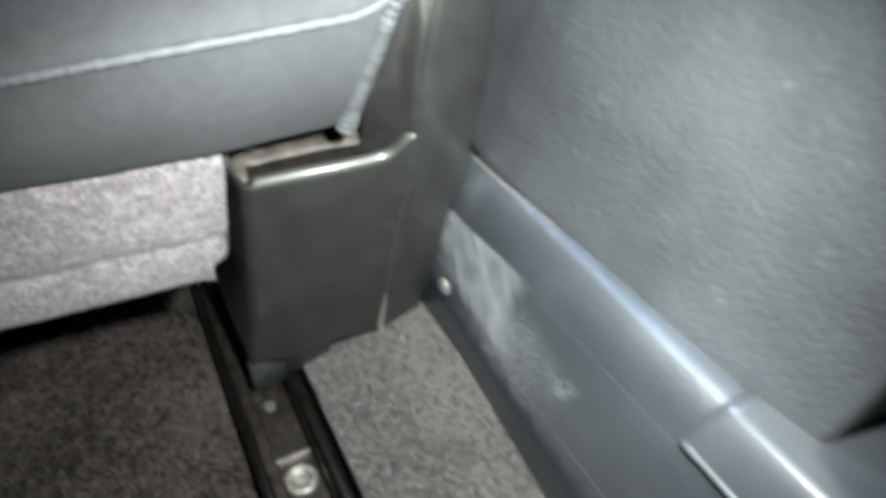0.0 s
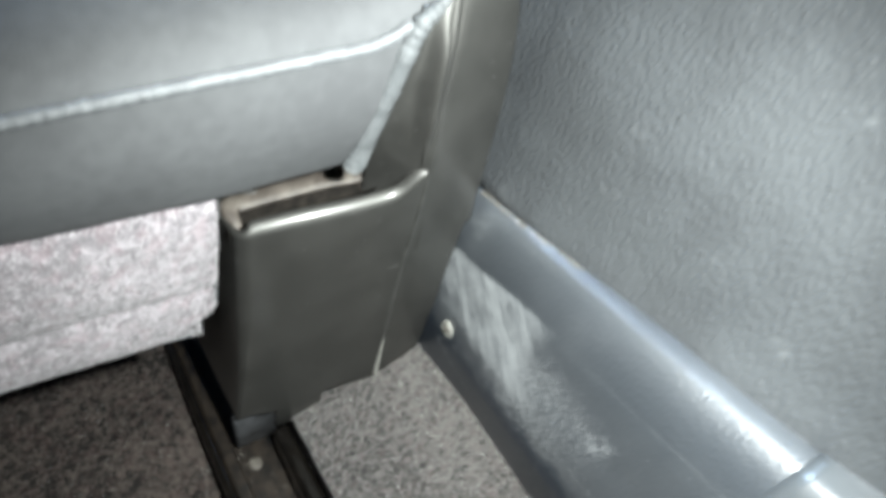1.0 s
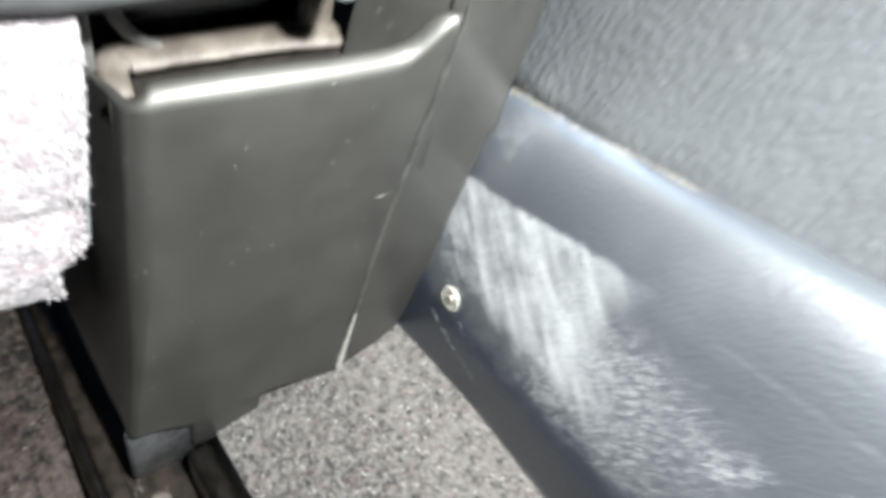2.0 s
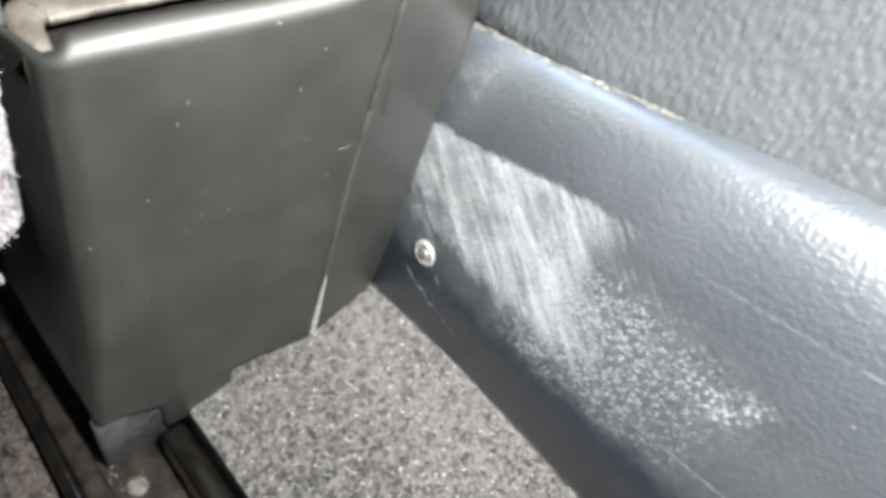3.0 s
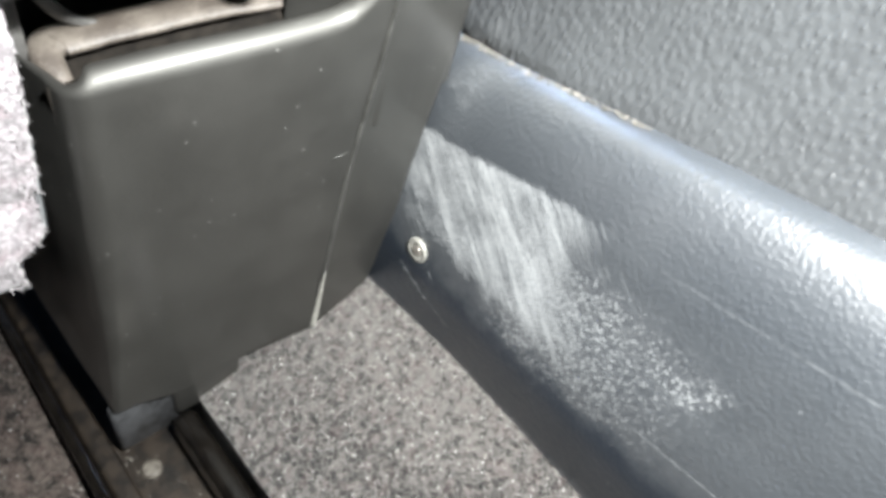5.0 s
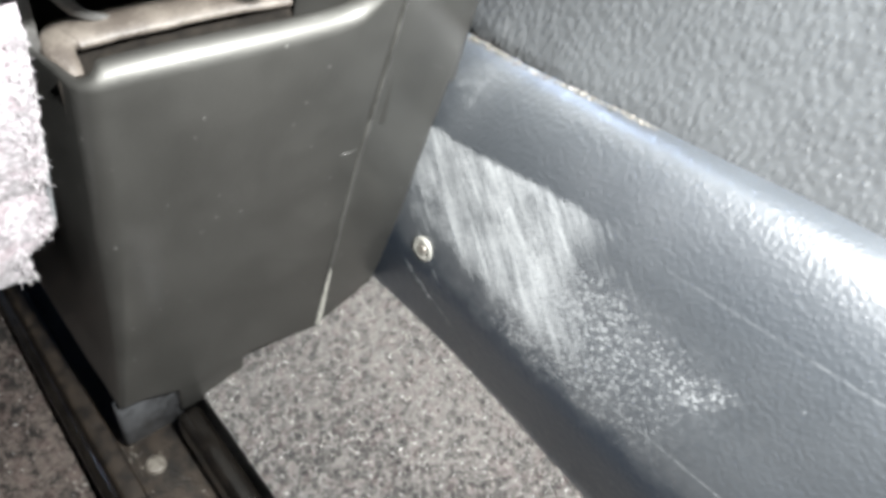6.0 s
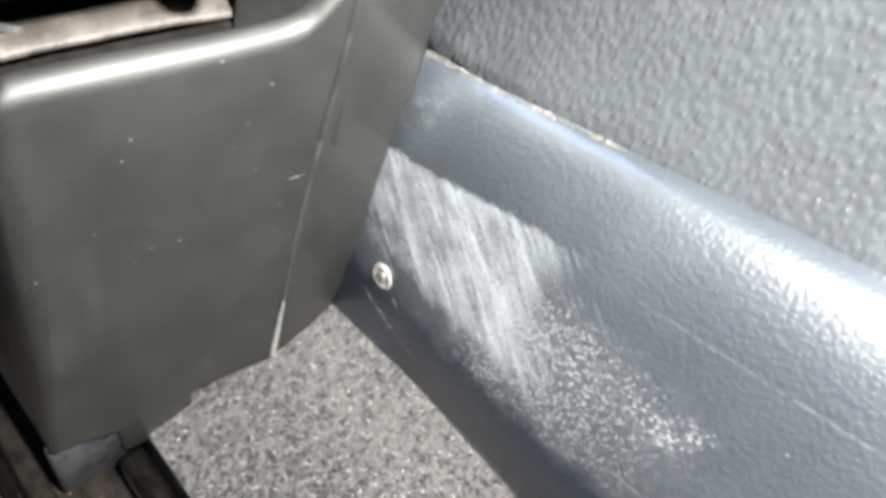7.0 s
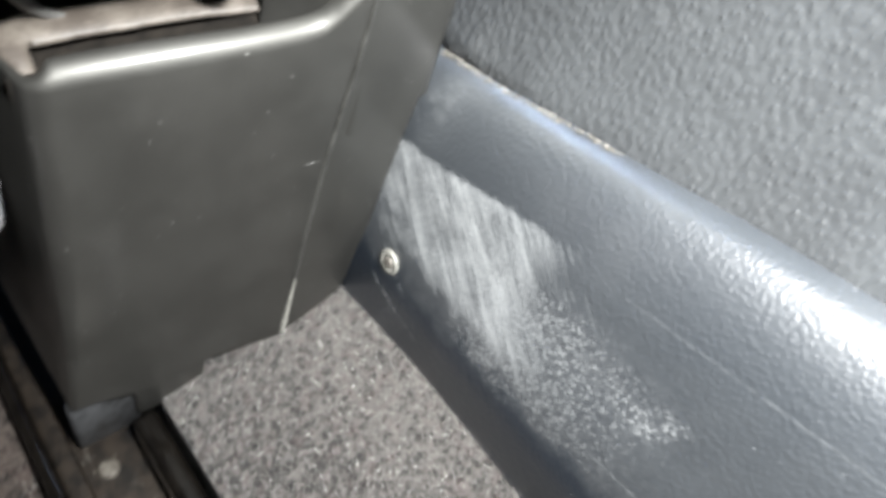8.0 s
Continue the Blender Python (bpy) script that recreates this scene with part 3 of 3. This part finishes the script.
pillar = thing("door_pillar", None, "deep blue painted door pillar behind the panel", "car body", kind="structure")
part("pillar_face", block(0.29, 0.33, 0.085, 0.9, 0.10, 1.0, 0.004), BLUE, pillar)
recess = thing("door_recess", None, "dark recess at the end of the door panel", "car body", kind="structure")
part("recess_wall", block(0.43, 0.46, -1.3, -0.30, -0.1, 1.0, 0.004), DARK, recess)

# ---- car seat ----
seat = thing("car_seat", None, "grey vinyl car seat with light piping and dark plastic side cover", "car seat")
RIDGE_X = curve_of((-0.03, 0.1215), (0.06, 0.1245), (0.157, 0.1285), (0.266, 0.1365), (0.34, 0.1400), (0.41, 0.148), (0.46, 0.158))
RIDGE_Y = curve_of((-0.03, -0.010), (0.06, -0.0125), (0.157, -0.0155), (0.266, -0.0200), (0.34, -0.0195), (0.38, -0.0180), (0.41, -0.0115), (0.435, -0.004), (0.46, 0.006))
EDGE_X = curve_of((-0.03, 0.172), (0.0, 0.1735), (0.07, 0.1765), (0.14, 0.182), (0.18, 0.190), (0.222, 0.199), (0.27, 0.2015), (0.33, 0.2015), (0.39, 0.196), (0.46, 0.183))
EDGE_Y = curve_of((-0.03, -0.004), (0.0, -0.0065), (0.07, -0.013), (0.14, -0.0135), (0.18, -0.011), (0.222, -0.008), (0.27, -0.007), (0.33, -0.007), (0.39, -0.006), (0.46, 0.0))
LEFT_X = curve_of((-0.03, -0.033), (0.06, -0.0225), (0.14, -0.0165), (0.25, -0.010))
FRONT_Y = curve_of((-0.03, -0.005), (0.25, -0.003))


def right_side(z):
    """Plan of the cover from the ridge round to its far side, at height z."""
    rx, ry, ex = RIDGE_X(z), RIDGE_Y(z), EDGE_X(z)
    pts = []
    for s in steps(0, 0.12, 6) + steps(0.12, 1, 12)[1:]:
        bow = math.sin(s * math.pi) * 0.0012 - 0.0004 * math.exp(-((s / 0.05) ** 2))
        pts.append((rx + (ex - rx) * s + 0.3 * bow, ry + (EDGE_Y(z) - ry) * s - bow))
    ey = EDGE_Y(z)
    pts += [(ex + 0.0015, ey + 0.002), (ex + 0.0025, ey + 0.006), (ex + 0.003, 0.02), (ex + 0.003, 0.06), (ex, 0.16), (ex - 0.01, 0.35)]
    return pts


def front_side(z):
    """Plan of the cover from its inner side round the corner to the ridge."""
    lx, fy, rx, ry = LEFT_X(z), FRONT_Y(z), RIDGE_X(z), RIDGE_Y(z)
    k = min(1.0, max(0.0, (z - 0.03) / 0.13))
    pts = [(lx + 0.004 - 0.007 * k, 0.12), (lx + 0.005 - 0.006 * k, 0.08), (lx + 0.0058 - 0.005 * k, 0.05), (lx + 0.0066 - 0.003 * k, 0.03), (lx + 0.0074 - 0.001 * k, 0.018)]
    cx, r = lx + 0.0078, 0.0045 + 0.0075 * k
    for a in steps(12, 90, 8):
        pts.append((cx + r - r * math.cos(radians(a)), fy + r - r * math.sin(radians(a))))
    x0 = cx + r
    for s in steps(0, 1, 26)[1:]:
        pts.append((x0 + (rx - x0) * s, fy + (ry - fy) * s - 0.0015 * math.sin(s * math.pi)))
    return pts


BOTTOM = curve_of((-0.04, 0.000), (-0.022, -0.004), (-0.007, -0.005), (0.018, -0.014), (0.045, -0.011), (0.066, -0.008), (0.09, -0.012), (0.124, -0.020), (0.15, -0.012), (0.176, -0.004), (0.3, -0.004))
LIP = curve_of((-0.05, 0.2440), (-0.005, 0.2442), (0.012, 0.2460), (0.05, 0.2490), (0.09, 0.2520), (0.112, 0.2545), (0.1185, 0.2580), (0.1255, 0.2670), (0.132, 0.2745), (0.138, 0.2770), (0.2, 0.277), (0.3, 0.277))

columns = len(front_side(0.1)) + len(right_side(0.1)) - 1
rows = [[] for _ in range(41)]
for c in range(columns):
    plan = lambda z: (front_side(z) + right_side(z)[1:])[c]
    lo, hi = BOTTOM(plan(-0.02)[0]), LIP(plan(0.255)[0])
    for k in range(41):
        z = lo + (hi - lo) * k / 40
        rows[k].append(Vector((*plan(z), z)))
LIP_R = curve_of((-0.05, 0.0014), (-0.006, 0.0016), (0.000, 0.0045), (0.010, 0.0084), (0.10, 0.0080), (0.128, 0.0076), (0.136, 0.0040), (0.141, 0.0012), (0.3, 0.0008))
ROLL = [(1 - math.cos(radians(a)), math.sin(radians(a))) for a in steps(0, 90, 8)[1:]] + [(1 + 0.35 * math.sin(radians(a)), 1 - 0.35 * (1 - math.cos(radians(a)))) for a in steps(0, 90, 4)[1:]]
top = rows[-1]
inward = []
for c in range(columns):
    d = top[min(c + 1, columns - 1)] - top[max(c - 1, 0)]
    inward.append(Vector((-d.y, d.x, 0)).normalized())
for a, b in ROLL:
    rows.append([p + n * LIP_R(p.x) * a + Vector((0, 0, LIP_R(p.x) * b)) for p, n in zip(top, inward)])
rows.append([p + n * 1.42 * LIP_R(p.x) - Vector((0, 0, 0.03)) for p, n in zip(top, inward)])
rows.append([p + n * 1.45 * LIP_R(p.x) - Vector((0, 0, 0.09)) for p, n in zip(top, inward)])
rail_cover = part("rail_cover", sheet(rows), COVER, seat, "dark grey moulded plastic cover over the rail end")

SHIELD_X = curve_of((0.22, 0.105), (0.29, 0.104), (0.32, 0.102), (0.355, 0.106), (0.38, 0.113), (0.404, 0.119), (0.416, 0.130))
SHIELD_Y = curve_of((0.22, 0.022), (0.29, 0.012), (0.32, 0.001), (0.355, -0.007), (0.38, -0.011), (0.404, -0.013), (0.416, -0.014))
front_n = 32
EASE = lambda f: (3 - 2 * min(1.0, max(0.0, f))) * min(1.0, max(0.0, f)) ** 2
tall = curve_of((0, 0.414), (20, 0.419), (32, 0.432), (38, 0.441), (50, 0.457), (56, 0.458))
rows = [[] for _ in range(41)]
for c in range(front_n + 1 + len(right_side(0.3)) - 1):
    lo = 0.225 if c < front_n else 0.2765
    hi = tall(c)
    for k in range(41):
        z = lo + (hi - lo) * k / 40
        if c < front_n:
            s = c / front_n
            rx, ry = RIDGE_X(z) - 0.001, RIDGE_Y(z) + 0.001
            tuck_in = min(1.0, max(0.0, (0.282 - z) / 0.012))
            rx, ry = rx - 0.002 * tuck_in, ry + 0.0055 * tuck_in
            mid = 0.80 - 0.20 * min(1.0, max(0.0, (z - 0.32) / 0.08))
            wide = min(0.28, 1 - mid)
            swell = 0.0090 * EASE((z - 0.285) / 0.05) * EASE((0.421 - z) / 0.045)
            sag = 0.008 * math.sin(s * math.pi) * (1 - s) - swell * math.cos(min(1.0, abs(s - mid) / wide) * math.pi / 2) ** 2
            rows[k].append(Vector((SHIELD_X(z) + (rx - SHIELD_X(z)) * s, SHIELD_Y(z) + (ry - SHIELD_Y(z)) * s**0.8 + sag, z)))
        else:
            rows[k].append(Vector((*right_side(z)[c - front_n], z)))
part("side_shield", sheet(rows), COVER, seat, "dark grey plastic side shield curving round the cushion")
rise = [(RIDGE_X(z) - 0.0058, RIDGE_Y(z) + 0.0030, z) for z in steps(0.284, 0.425, 60)]
part("shield_bead", tube(rise, curve_of((0, 0.0004), (10, 0.0022), (24, 0.0040), (45, 0.0043), (60, 0.0024)), 14), COVER, seat, "rounded bead running up the edge of the shield")
bead = [(RIDGE_X(z), RIDGE_Y(z) + 0.0001, z) for z in steps(-0.017, 0.300, 120)]
part("moulding_line", tube(bead, curve_of((0, 0.0022), (8, 0.0020), (25, 0.0018), (60, 0.0016), (104, 0.0013), (120, 0.0002)), 10, 0.05, 0.02), WORN, rail_cover, "raised worn moulding line")
tip = [(RIDGE_X(z), RIDGE_Y(z) - 0.0010, z) for z in steps(-0.0165, 0.060, 60)]
part("worn_edge", tube(tip, curve_of((0, 0.0015), (5, 0.0019), (30, 0.0016), (52, 0.0011), (60, 0.0004)), 10, 0.28, 0.0042), RIVET, rail_cover, "pale chipped lower end of the moulding line")

mark = [Vector((0.1150, -0.0152, 0.1705)), Vector((0.1175, -0.0157, 0.1716)), Vector((0.1205, -0.0162, 0.1720)), Vector((0.1250, -0.0168, 0.1730))]
part("scratch", tube(mark, lambda k: (0.0002, 0.0004, 0.0004, 0.0002)[k], 6), WORN, rail_cover, "short pale scratch beside the moulding line")

# cushion
PIPE_Z = lambda x: 0.398 + 9.0 * max(0.0, x - 0.075) ** 2
EDGE_R = curve_of((0.26, 0.070), (0.30, 0.081), (0.355, 0.0955), (0.405, 0.109), (0.43, 0.116))
rows = []
for k in range(31):
    s = k / 30
    row = []
    for x in steps(0, 1, 70):
        z_right = 0.292 + (0.412 - 0.292) * s
        X = -0.55 + (EDGE_R(z_right) + 0.55) * x
        low = 0.295 + 0.10 * max(0.0, -X - 0.02) * 0.9
        z = low + (PIPE_Z(X) - low) * s
        y = -0.003 - 0.018 * s - 0.007 * math.sin(s * math.pi) + 1.2 * max(0.0, X - 0.06) ** 2
        row.append(Vector((X, y, z + 0.0015 * noise.noise(Vector((X, 0, z)) * 18))))
    rows.append(row)
tuck = [p + Vector((0, 0.07, 0.004)) for p in rows[0]]
roll = [p + Vector((0, 0.006, -0.006)) for p in rows[0]]
thick(part("cushion_front", sheet([tuck, roll] + rows), VINYL, seat), 0.003)
rows = []
for k in range(61):
    s = (k / 60) ** 2
    row = []
    for x in steps(0, 1, 60):
        right = 0.111 + 0.100 * min(1.0, s / 0.02) ** 0.5
        X = -0.55 + (right + 0.55) * x
        y = -0.020 + 0.70 * s + 1.2 * max(0.0, X - 0.06) ** 2 * (1 - s)
        near = min(1.0, max(0.0, right - X) / 0.07)
        near = near * near * (3 - 2 * near)
        z = PIPE_Z(min(X, 0.105)) + 0.5 * max(0.0, X - 0.105) + 0.012 * near * (1 - math.exp(-s * 70)) + 0.065 * (1 - math.exp(-s * 6)) - 1.2 * max(0.0, X - 0.15) ** 1.3
        row.append(Vector((X, y, z + 0.003 * noise.noise(Vector((X, y, 0)) * 7))))
    rows.append(row)
thick(part("cushion_top", sheet(rows), VINYL, seat), 0.003)
rows = [[Vector((-0.551, -0.02 + 0.70 * s, 0.30 + (0.398 + 0.012 * (1 - math.exp(-s * 70)) + 0.065 * (1 - math.exp(-s * 6)) - 0.30) * k / 12)) for k in range(13)] for s in steps(0, 1, 30)]
thick(part("cushion_side", sheet(rows), VINYL, seat), 0.003, 0.0)
rows = [[Vector((x, 0.68, 0.30 + 0.17 * k / 10)) for k in range(11)] for x in steps(-0.551, 0.20, 20)]
thick(part("cushion_back", sheet(rows), VINYL, seat), 0.003, 0.0)
rows = [[Vector((EDGE_R(z) + 0.004 + d * 0.02, -0.003 - 0.018 * (z - 0.292) / 0.12 + 1.2 * max(0.0, EDGE_R(z) - 0.06) ** 2 + d * 0.4, z)) for z in steps(0.288, 0.400, 16)] for d in steps(0, 1, 6)]
part("cushion_side", sheet(rows), VINYL, seat)
line = [(x, -0.0210 + 1.2 * max(0.0, x - 0.06) ** 2, PIPE_Z(x) + 0.001) for x in steps(-0.55, 0.106, 300)]
part("piping", tube(line, 0.0037, 10, 0.07, 0.007), PIPING, seat, "light grey piping along the cushion front")
seam = [(0.0818, -0.0050, 0.2925), (0.0836, -0.0070, 0.302), (0.0955, -0.0155, 0.355), (0.1095, -0.0205, 0.404), (0.124, -0.0185, 0.416), (0.143, -0.006, 0.421), (0.158, 0.006, 0.430)]
axes = [curve_of(*[(k, p[i]) for k, p in enumerate(seam)]) for i in range(3)]
line = [(axes[0](k), axes[1](k), axes[2](k)) for k in steps(0, 6, 134)]
part("piping", tube(line, curve_of((0, 0.0062), (10, 0.0074), (22, 0.0076), (62, 0.0064), (82, 0.0054), (94, 0.0036), (112, 0.0026), (134, 0.0024)), 12, 0.13, 0.0060), SEAM, seat, "lumpy grey seam down the cushion corner")
part("seat_pan", block(-0.55, 0.095, 0.085, 0.65, 0.25, 0.30, 0.006), DARK, seat)

# carpet flap under the cushion
prof = [(0.030, 0.302), (0.012, 0.300), (-0.004, 0.292), (-0.010, 0.275), (-0.012, 0.25), (-0.012, 0.228), (-0.010, 0.213), (-0.0075, 0.206), (-0.010, 0.197), (-0.012, 0.180),
        (-0.011, 0.165), (-0.007, 0.153), (0.002, 0.146), (0.02, 0.143), (0.06, 0.146), (0.14, 0.155)]
arc = [0.0]
for a, b in zip(prof, prof[1:]):
    arc.append(arc[-1] + math.hypot(b[0] - a[0], b[1] - a[1]))
PROF_Y, PROF_Z = curve_of(*[(s, p[0]) for s, p in zip(arc, prof)]), curve_of(*[(s, p[1]) for s, p in zip(arc, prof)])
rows = []
for s in steps(0, arc[-1], 120):
    y, z = PROF_Y(s), PROF_Z(s)
    right = -0.011 - 0.11 * max(0.0, 0.29 - z) if z > 0.186 else -0.022 - 0.014 * min(1.0, (0.186 - z) / 0.012)
    if y > 0.0 and z < 0.16:
        right = -0.040
    row = []
    for x in steps(0, 1, 260):
        X = -0.55 + (right + 0.55) * x
        p = Vector((X, y, z))
        puff = 0.0030 * noise.noise(p * 18) + 0.0007 * noise.noise(p * 150) + random.uniform(-0.0005, 0.0005)
        droop = 0.10 * max(0.0, -X - 0.03) * 0.9
        row.append(Vector((X + random.uniform(-0.0006, 0.0006) * (x == 1), y + 0.012 - puff, z - 0.008 + droop + puff * 0.5)))
    rows.append(row)
end = [p + Vector((-0.002, 0.006, 0.0)) for p in [r[-1] for r in rows]]
rows_of_flap = rows
flap = part("carpet_flap", sheet([r + [e, e + Vector((-0.006, 0.03, 0))] for r, e in zip(rows, end)]), FLAP_PILE, seat, "light grey carpet flap hanging under the cushion")
thick(flap, 0.003, 1.0)
part("edge_binding", tube([(-0.0165 - 0.11 * (0.232 - z) * 0.9, 0.005, z) for z in steps(0.227, 0.178, 24)], 0.0016, 8), PIPING, flap, "pale binding on the flap edge")

# tan rim and brackets inside the open top of the cover
RIM_X = curve_of((0, 0.0050), (6, 0.0046), (12, 0.0042), (18, 0.0070), (24, 0.0115), (90, 0.1050), (96, 0.1105), (100, 0.1110))
RIM_Y = curve_of((0, 0.0125), (6, 0.0200), (12, 0.0290), (18, 0.0345), (24, 0.0365), (60, 0.0355), (90, 0.0315), (96, 0.0330), (100, 0.0350))
RIM_Z = curve_of((0, 0.2395), (12, 0.2445), (50, 0.2455), (80, 0.2460), (92, 0.2465), (97, 0.2455), (100, 0.2420))
rows = []
for k in range(101):
    x, y, z = RIM_X(k), RIM_Y(k), RIM_Z(k) + 0.0006 * noise.noise(Vector((RIM_X(k), RIM_Y(k), 0)) * 50)
    across = Vector((-(RIM_Y(min(k + 1, 100)) - RIM_Y(max(k - 1, 0))), RIM_X(min(k + 1, 100)) - RIM_X(max(k - 1, 0)), 0)).normalized()
    wide = 0.22 + 0.78 * min(1.0, k / 24) + 0.12 * max(0.0, 1 - abs(k - 90) / 14)
    ring = [(0.0040, -0.0052), (-0.0060, -0.0048), (-0.0084, -0.0036), (-0.0088, -0.0020), (-0.0078, -0.0006), (-0.0030, 0.0004), (0.0040, 0.0006), (0.0092, -0.0004), (0.0110, -0.0020), (0.0114, -0.0200)]
    rows.append([Vector((x, y, z + b + 0.0003 * noise.noise(Vector((x, a, 1)) * 240))) + across * a * wide for a, b in ring])
part("inner_rim", sheet(rows), FOAM, seat, "tan rim inside the cover opening")
# near-black brown lining between the cover lip and the tan rim
rows = []
for x in steps(-0.004, 0.122, 60):
    floor_z = 0.200 + 0.036 * EASE((x - 0.02) / 0.09)
    ring = [(0.0108, 0.245), (0.0112, floor_z + 0.008), (0.0130, floor_z + 0.002), (0.0170, floor_z), (0.0240, floor_z + 0.004), (0.0300, floor_z + 0.006), (0.0340, 0.239)]
    rows.append([Vector((x, y + 0.0006 * noise.noise(Vector((x, z, 3)) * 150), z + 0.0006 * noise.noise(Vector((x, y, 5)) * 200))) for y, z in ring])
part("recess_liner", sheet(rows), LINER, seat, "dark brown groove inside the cover lip")
part("inner_bracket", block(0.0905, 0.107, 0.0345, 0.0400, 0.238, 0.286, 0.0022), FOAM, seat, "tan bracket strap")
part("inner_tab", block(-0.0095, -0.0010, 0.0330, 0.0370, 0.236, 0.288, 0.0018), BRACKET, seat, "pale grey metal tab")
brace = [(0.0030, 0.0385, 0.289), (0.0062, 0.0385, 0.272), (0.0105, 0.0390, 0.260), (0.0180, 0.0395, 0.250), (0.0300, 0.0395, 0.2435)]
axes = [curve_of(*[(k, p[i]) for k, p in enumerate(brace)]) for i in range(3)]
part("inner_brace", tube([(axes[0](k), axes[1](k), axes[2](k)) for k in steps(0, 4, 40)], curve_of((0, 0.0042), (18, 0.0034), (30, 0.0026), (40, 0.0012)), 10), BRACKET, seat, "pale grey metal brace")
part("inner_wall", block(0.004, 0.115, 0.080, 0.084, 0.10, 0.272, 0.0015), DARK, seat)
part("seat_frame", block(0.013, 0.089, 0.048, 0.078, 0.2460, 0.2945, 0.013, 0.0, 5), FRAME, seat, "black rounded seat frame under the cushion")

# loose yarn along the cut edges of the flap
edge_spots = []
for k in range(420):
    row = rows_of_flap[random.randrange(18, 84)]
    p = row[-1 - random.randrange(0, 4)]
    edge_spots.append((p + Vector((-0.0008, -0.0004, 0)), Vector((random.uniform(-0.2, 0.7), -0.5, random.uniform(-0.9, 0.5)))))
for k in range(1100):
    row = rows_of_flap[random.randrange(76, 86)]
    edge_spots.append((row[random.randrange(90, 260)] + Vector((0, -0.0006, 0)), Vector((random.uniform(-0.5, 0.5), -0.5, random.uniform(-1.0, 0.0)))))
strands("loose_yarn", edge_spots, 0.0026, 0.00022, FLAP_YARN, flap, "frayed yarn along the flap edges")

# ---- seat rail ----
rail = thing("seat_rail", None, "dusty brown steel seat rail with black edges sunk in carpet", "seat rail")
part("channel", block(-0.040, 0.016, -0.55, 0.55, -0.112, -0.090, 0.002, SLOPE), STEEL, rail, "dusty brown channel floor")
part("flange", block(-0.0525, -0.0435, -0.55, 0.55, -0.12, -0.058, 0.003, SLOPE, 3), RUBBER, rail, "black greased outer flange")
part("flange_lip", block(-0.0430, -0.0285, -0.55, 0.55, -0.12, -0.066, 0.003, SLOPE, 3), STEEL, rail, "brown inner lip of the rail")
part("flange", block(0.0105, 0.0280, -0.55, -0.004, -0.12, -0.053, 0.006, SLOPE, 4), RUBBER, rail, "black rounded rail flange")
bolt_at = Matrix.Translation((-0.0135, -0.018, -0.086)) @ Euler((radians(-9), 0, 0)).to_matrix().to_4x4()
part("bolt", turned([(0.0072, -0.006), (0.0072, 0.0012), (0.0064, 0.0020), (0.0045, 0.0023), (0.002, 0.0022), (0.0001, 0.0022)], 24, bolt_at), DULL, rail, "round pale bolt head")
stop_at = Matrix.Translation((-0.0115, -0.118, -0.070)) @ Euler((radians(-9), 0, 0)).to_matrix().to_4x4()
part("end_stop", turned([(0.018, -0.01), (0.018, 0.003), (0.0165, 0.005), (0.010, 0.0055), (0.0095, 0.003), (0.004, 0.003), (0.0001, 0.0045)], 30, stop_at), ZINC, rail, "large pale round bolt head")
part("stop_flange", block(-0.030, 0.006, -0.100, -0.096, -0.09, -0.066, 0.001, SLOPE), ZINC, rail, "thin upright metal flange")
part("mounting_foot", block(-0.024, 0.020, 0.0015, 0.008, -0.080, -0.010, 0.003, 0.0), FOOT, rail, "grey painted mounting foot under the cover")
part("mounting_foot", block(0.0165, 0.0665, -0.0035, 0.004, -0.058, 0.02, 0.0030, 0.0), COVER, rail, "dark tongue under the cover")
bits, faces = [], []
for k in range(80):
    near_foot = random.random() < 0.55
    x, y = (random.gauss(-0.026, 0.006), random.gauss(-0.004, 0.012)) if near_foot else (random.uniform(-0.036, 0.006), random.uniform(-0.14, 0.0))
    at = Vector((x, y, -0.0895 - SLOPE * y))
    size, n = random.uniform(0.0005, 0.0017), len(bits)
    bits += [at + Vector((random.uniform(-1, 1), random.uniform(-1, 1), random.uniform(-0.2, 1))) * size for _ in range(4)]
    faces += [(n, n + 1, n + 2), (n, n + 2, n + 3), (n, n + 3, n + 1), (n + 1, n + 3, n + 2)]
me = bpy.data.meshes.new("grit")
me.from_pydata([tuple(v) for v in bits], [], faces)
me.materials.append(DULL)
grit = new("grit", me)
grit.parent = rail
tagged(grit, "tan grit and crumbs in the rail channel", kind="stuff")

# ---- closed shell of the car behind and above the camera ----
shell = thing("ceiling", None, "dark grey car roof lining over the seats", "ceiling", kind="structure")
part("roof_lining", block(-1.35, 0.6, -1.35, 0.35, 1.12, 1.16, 0.004), SHELL, shell)
cabin = thing("wall_cabin", None, "dark grey trim closing the car cabin", "wall", kind="structure")
part("front_wall", block(-1.35, 0.6, -1.39, -1.35, -0.4, 1.16, 0.004), SHELL, cabin)
part("side_wall", block(-1.39, -1.35, -1.35, 1.6, -0.4, 1.16, 0.004), SHELL, cabin)
part("side_wall", block(0.6, 0.64, -1.35, 1.6, -0.4, 1.16, 0.004), SHELL, cabin)
part("rear_wall", block(-1.35, 0.6, 1.6, 1.64, -0.4, 0.62, 0.004), SHELL, cabin)
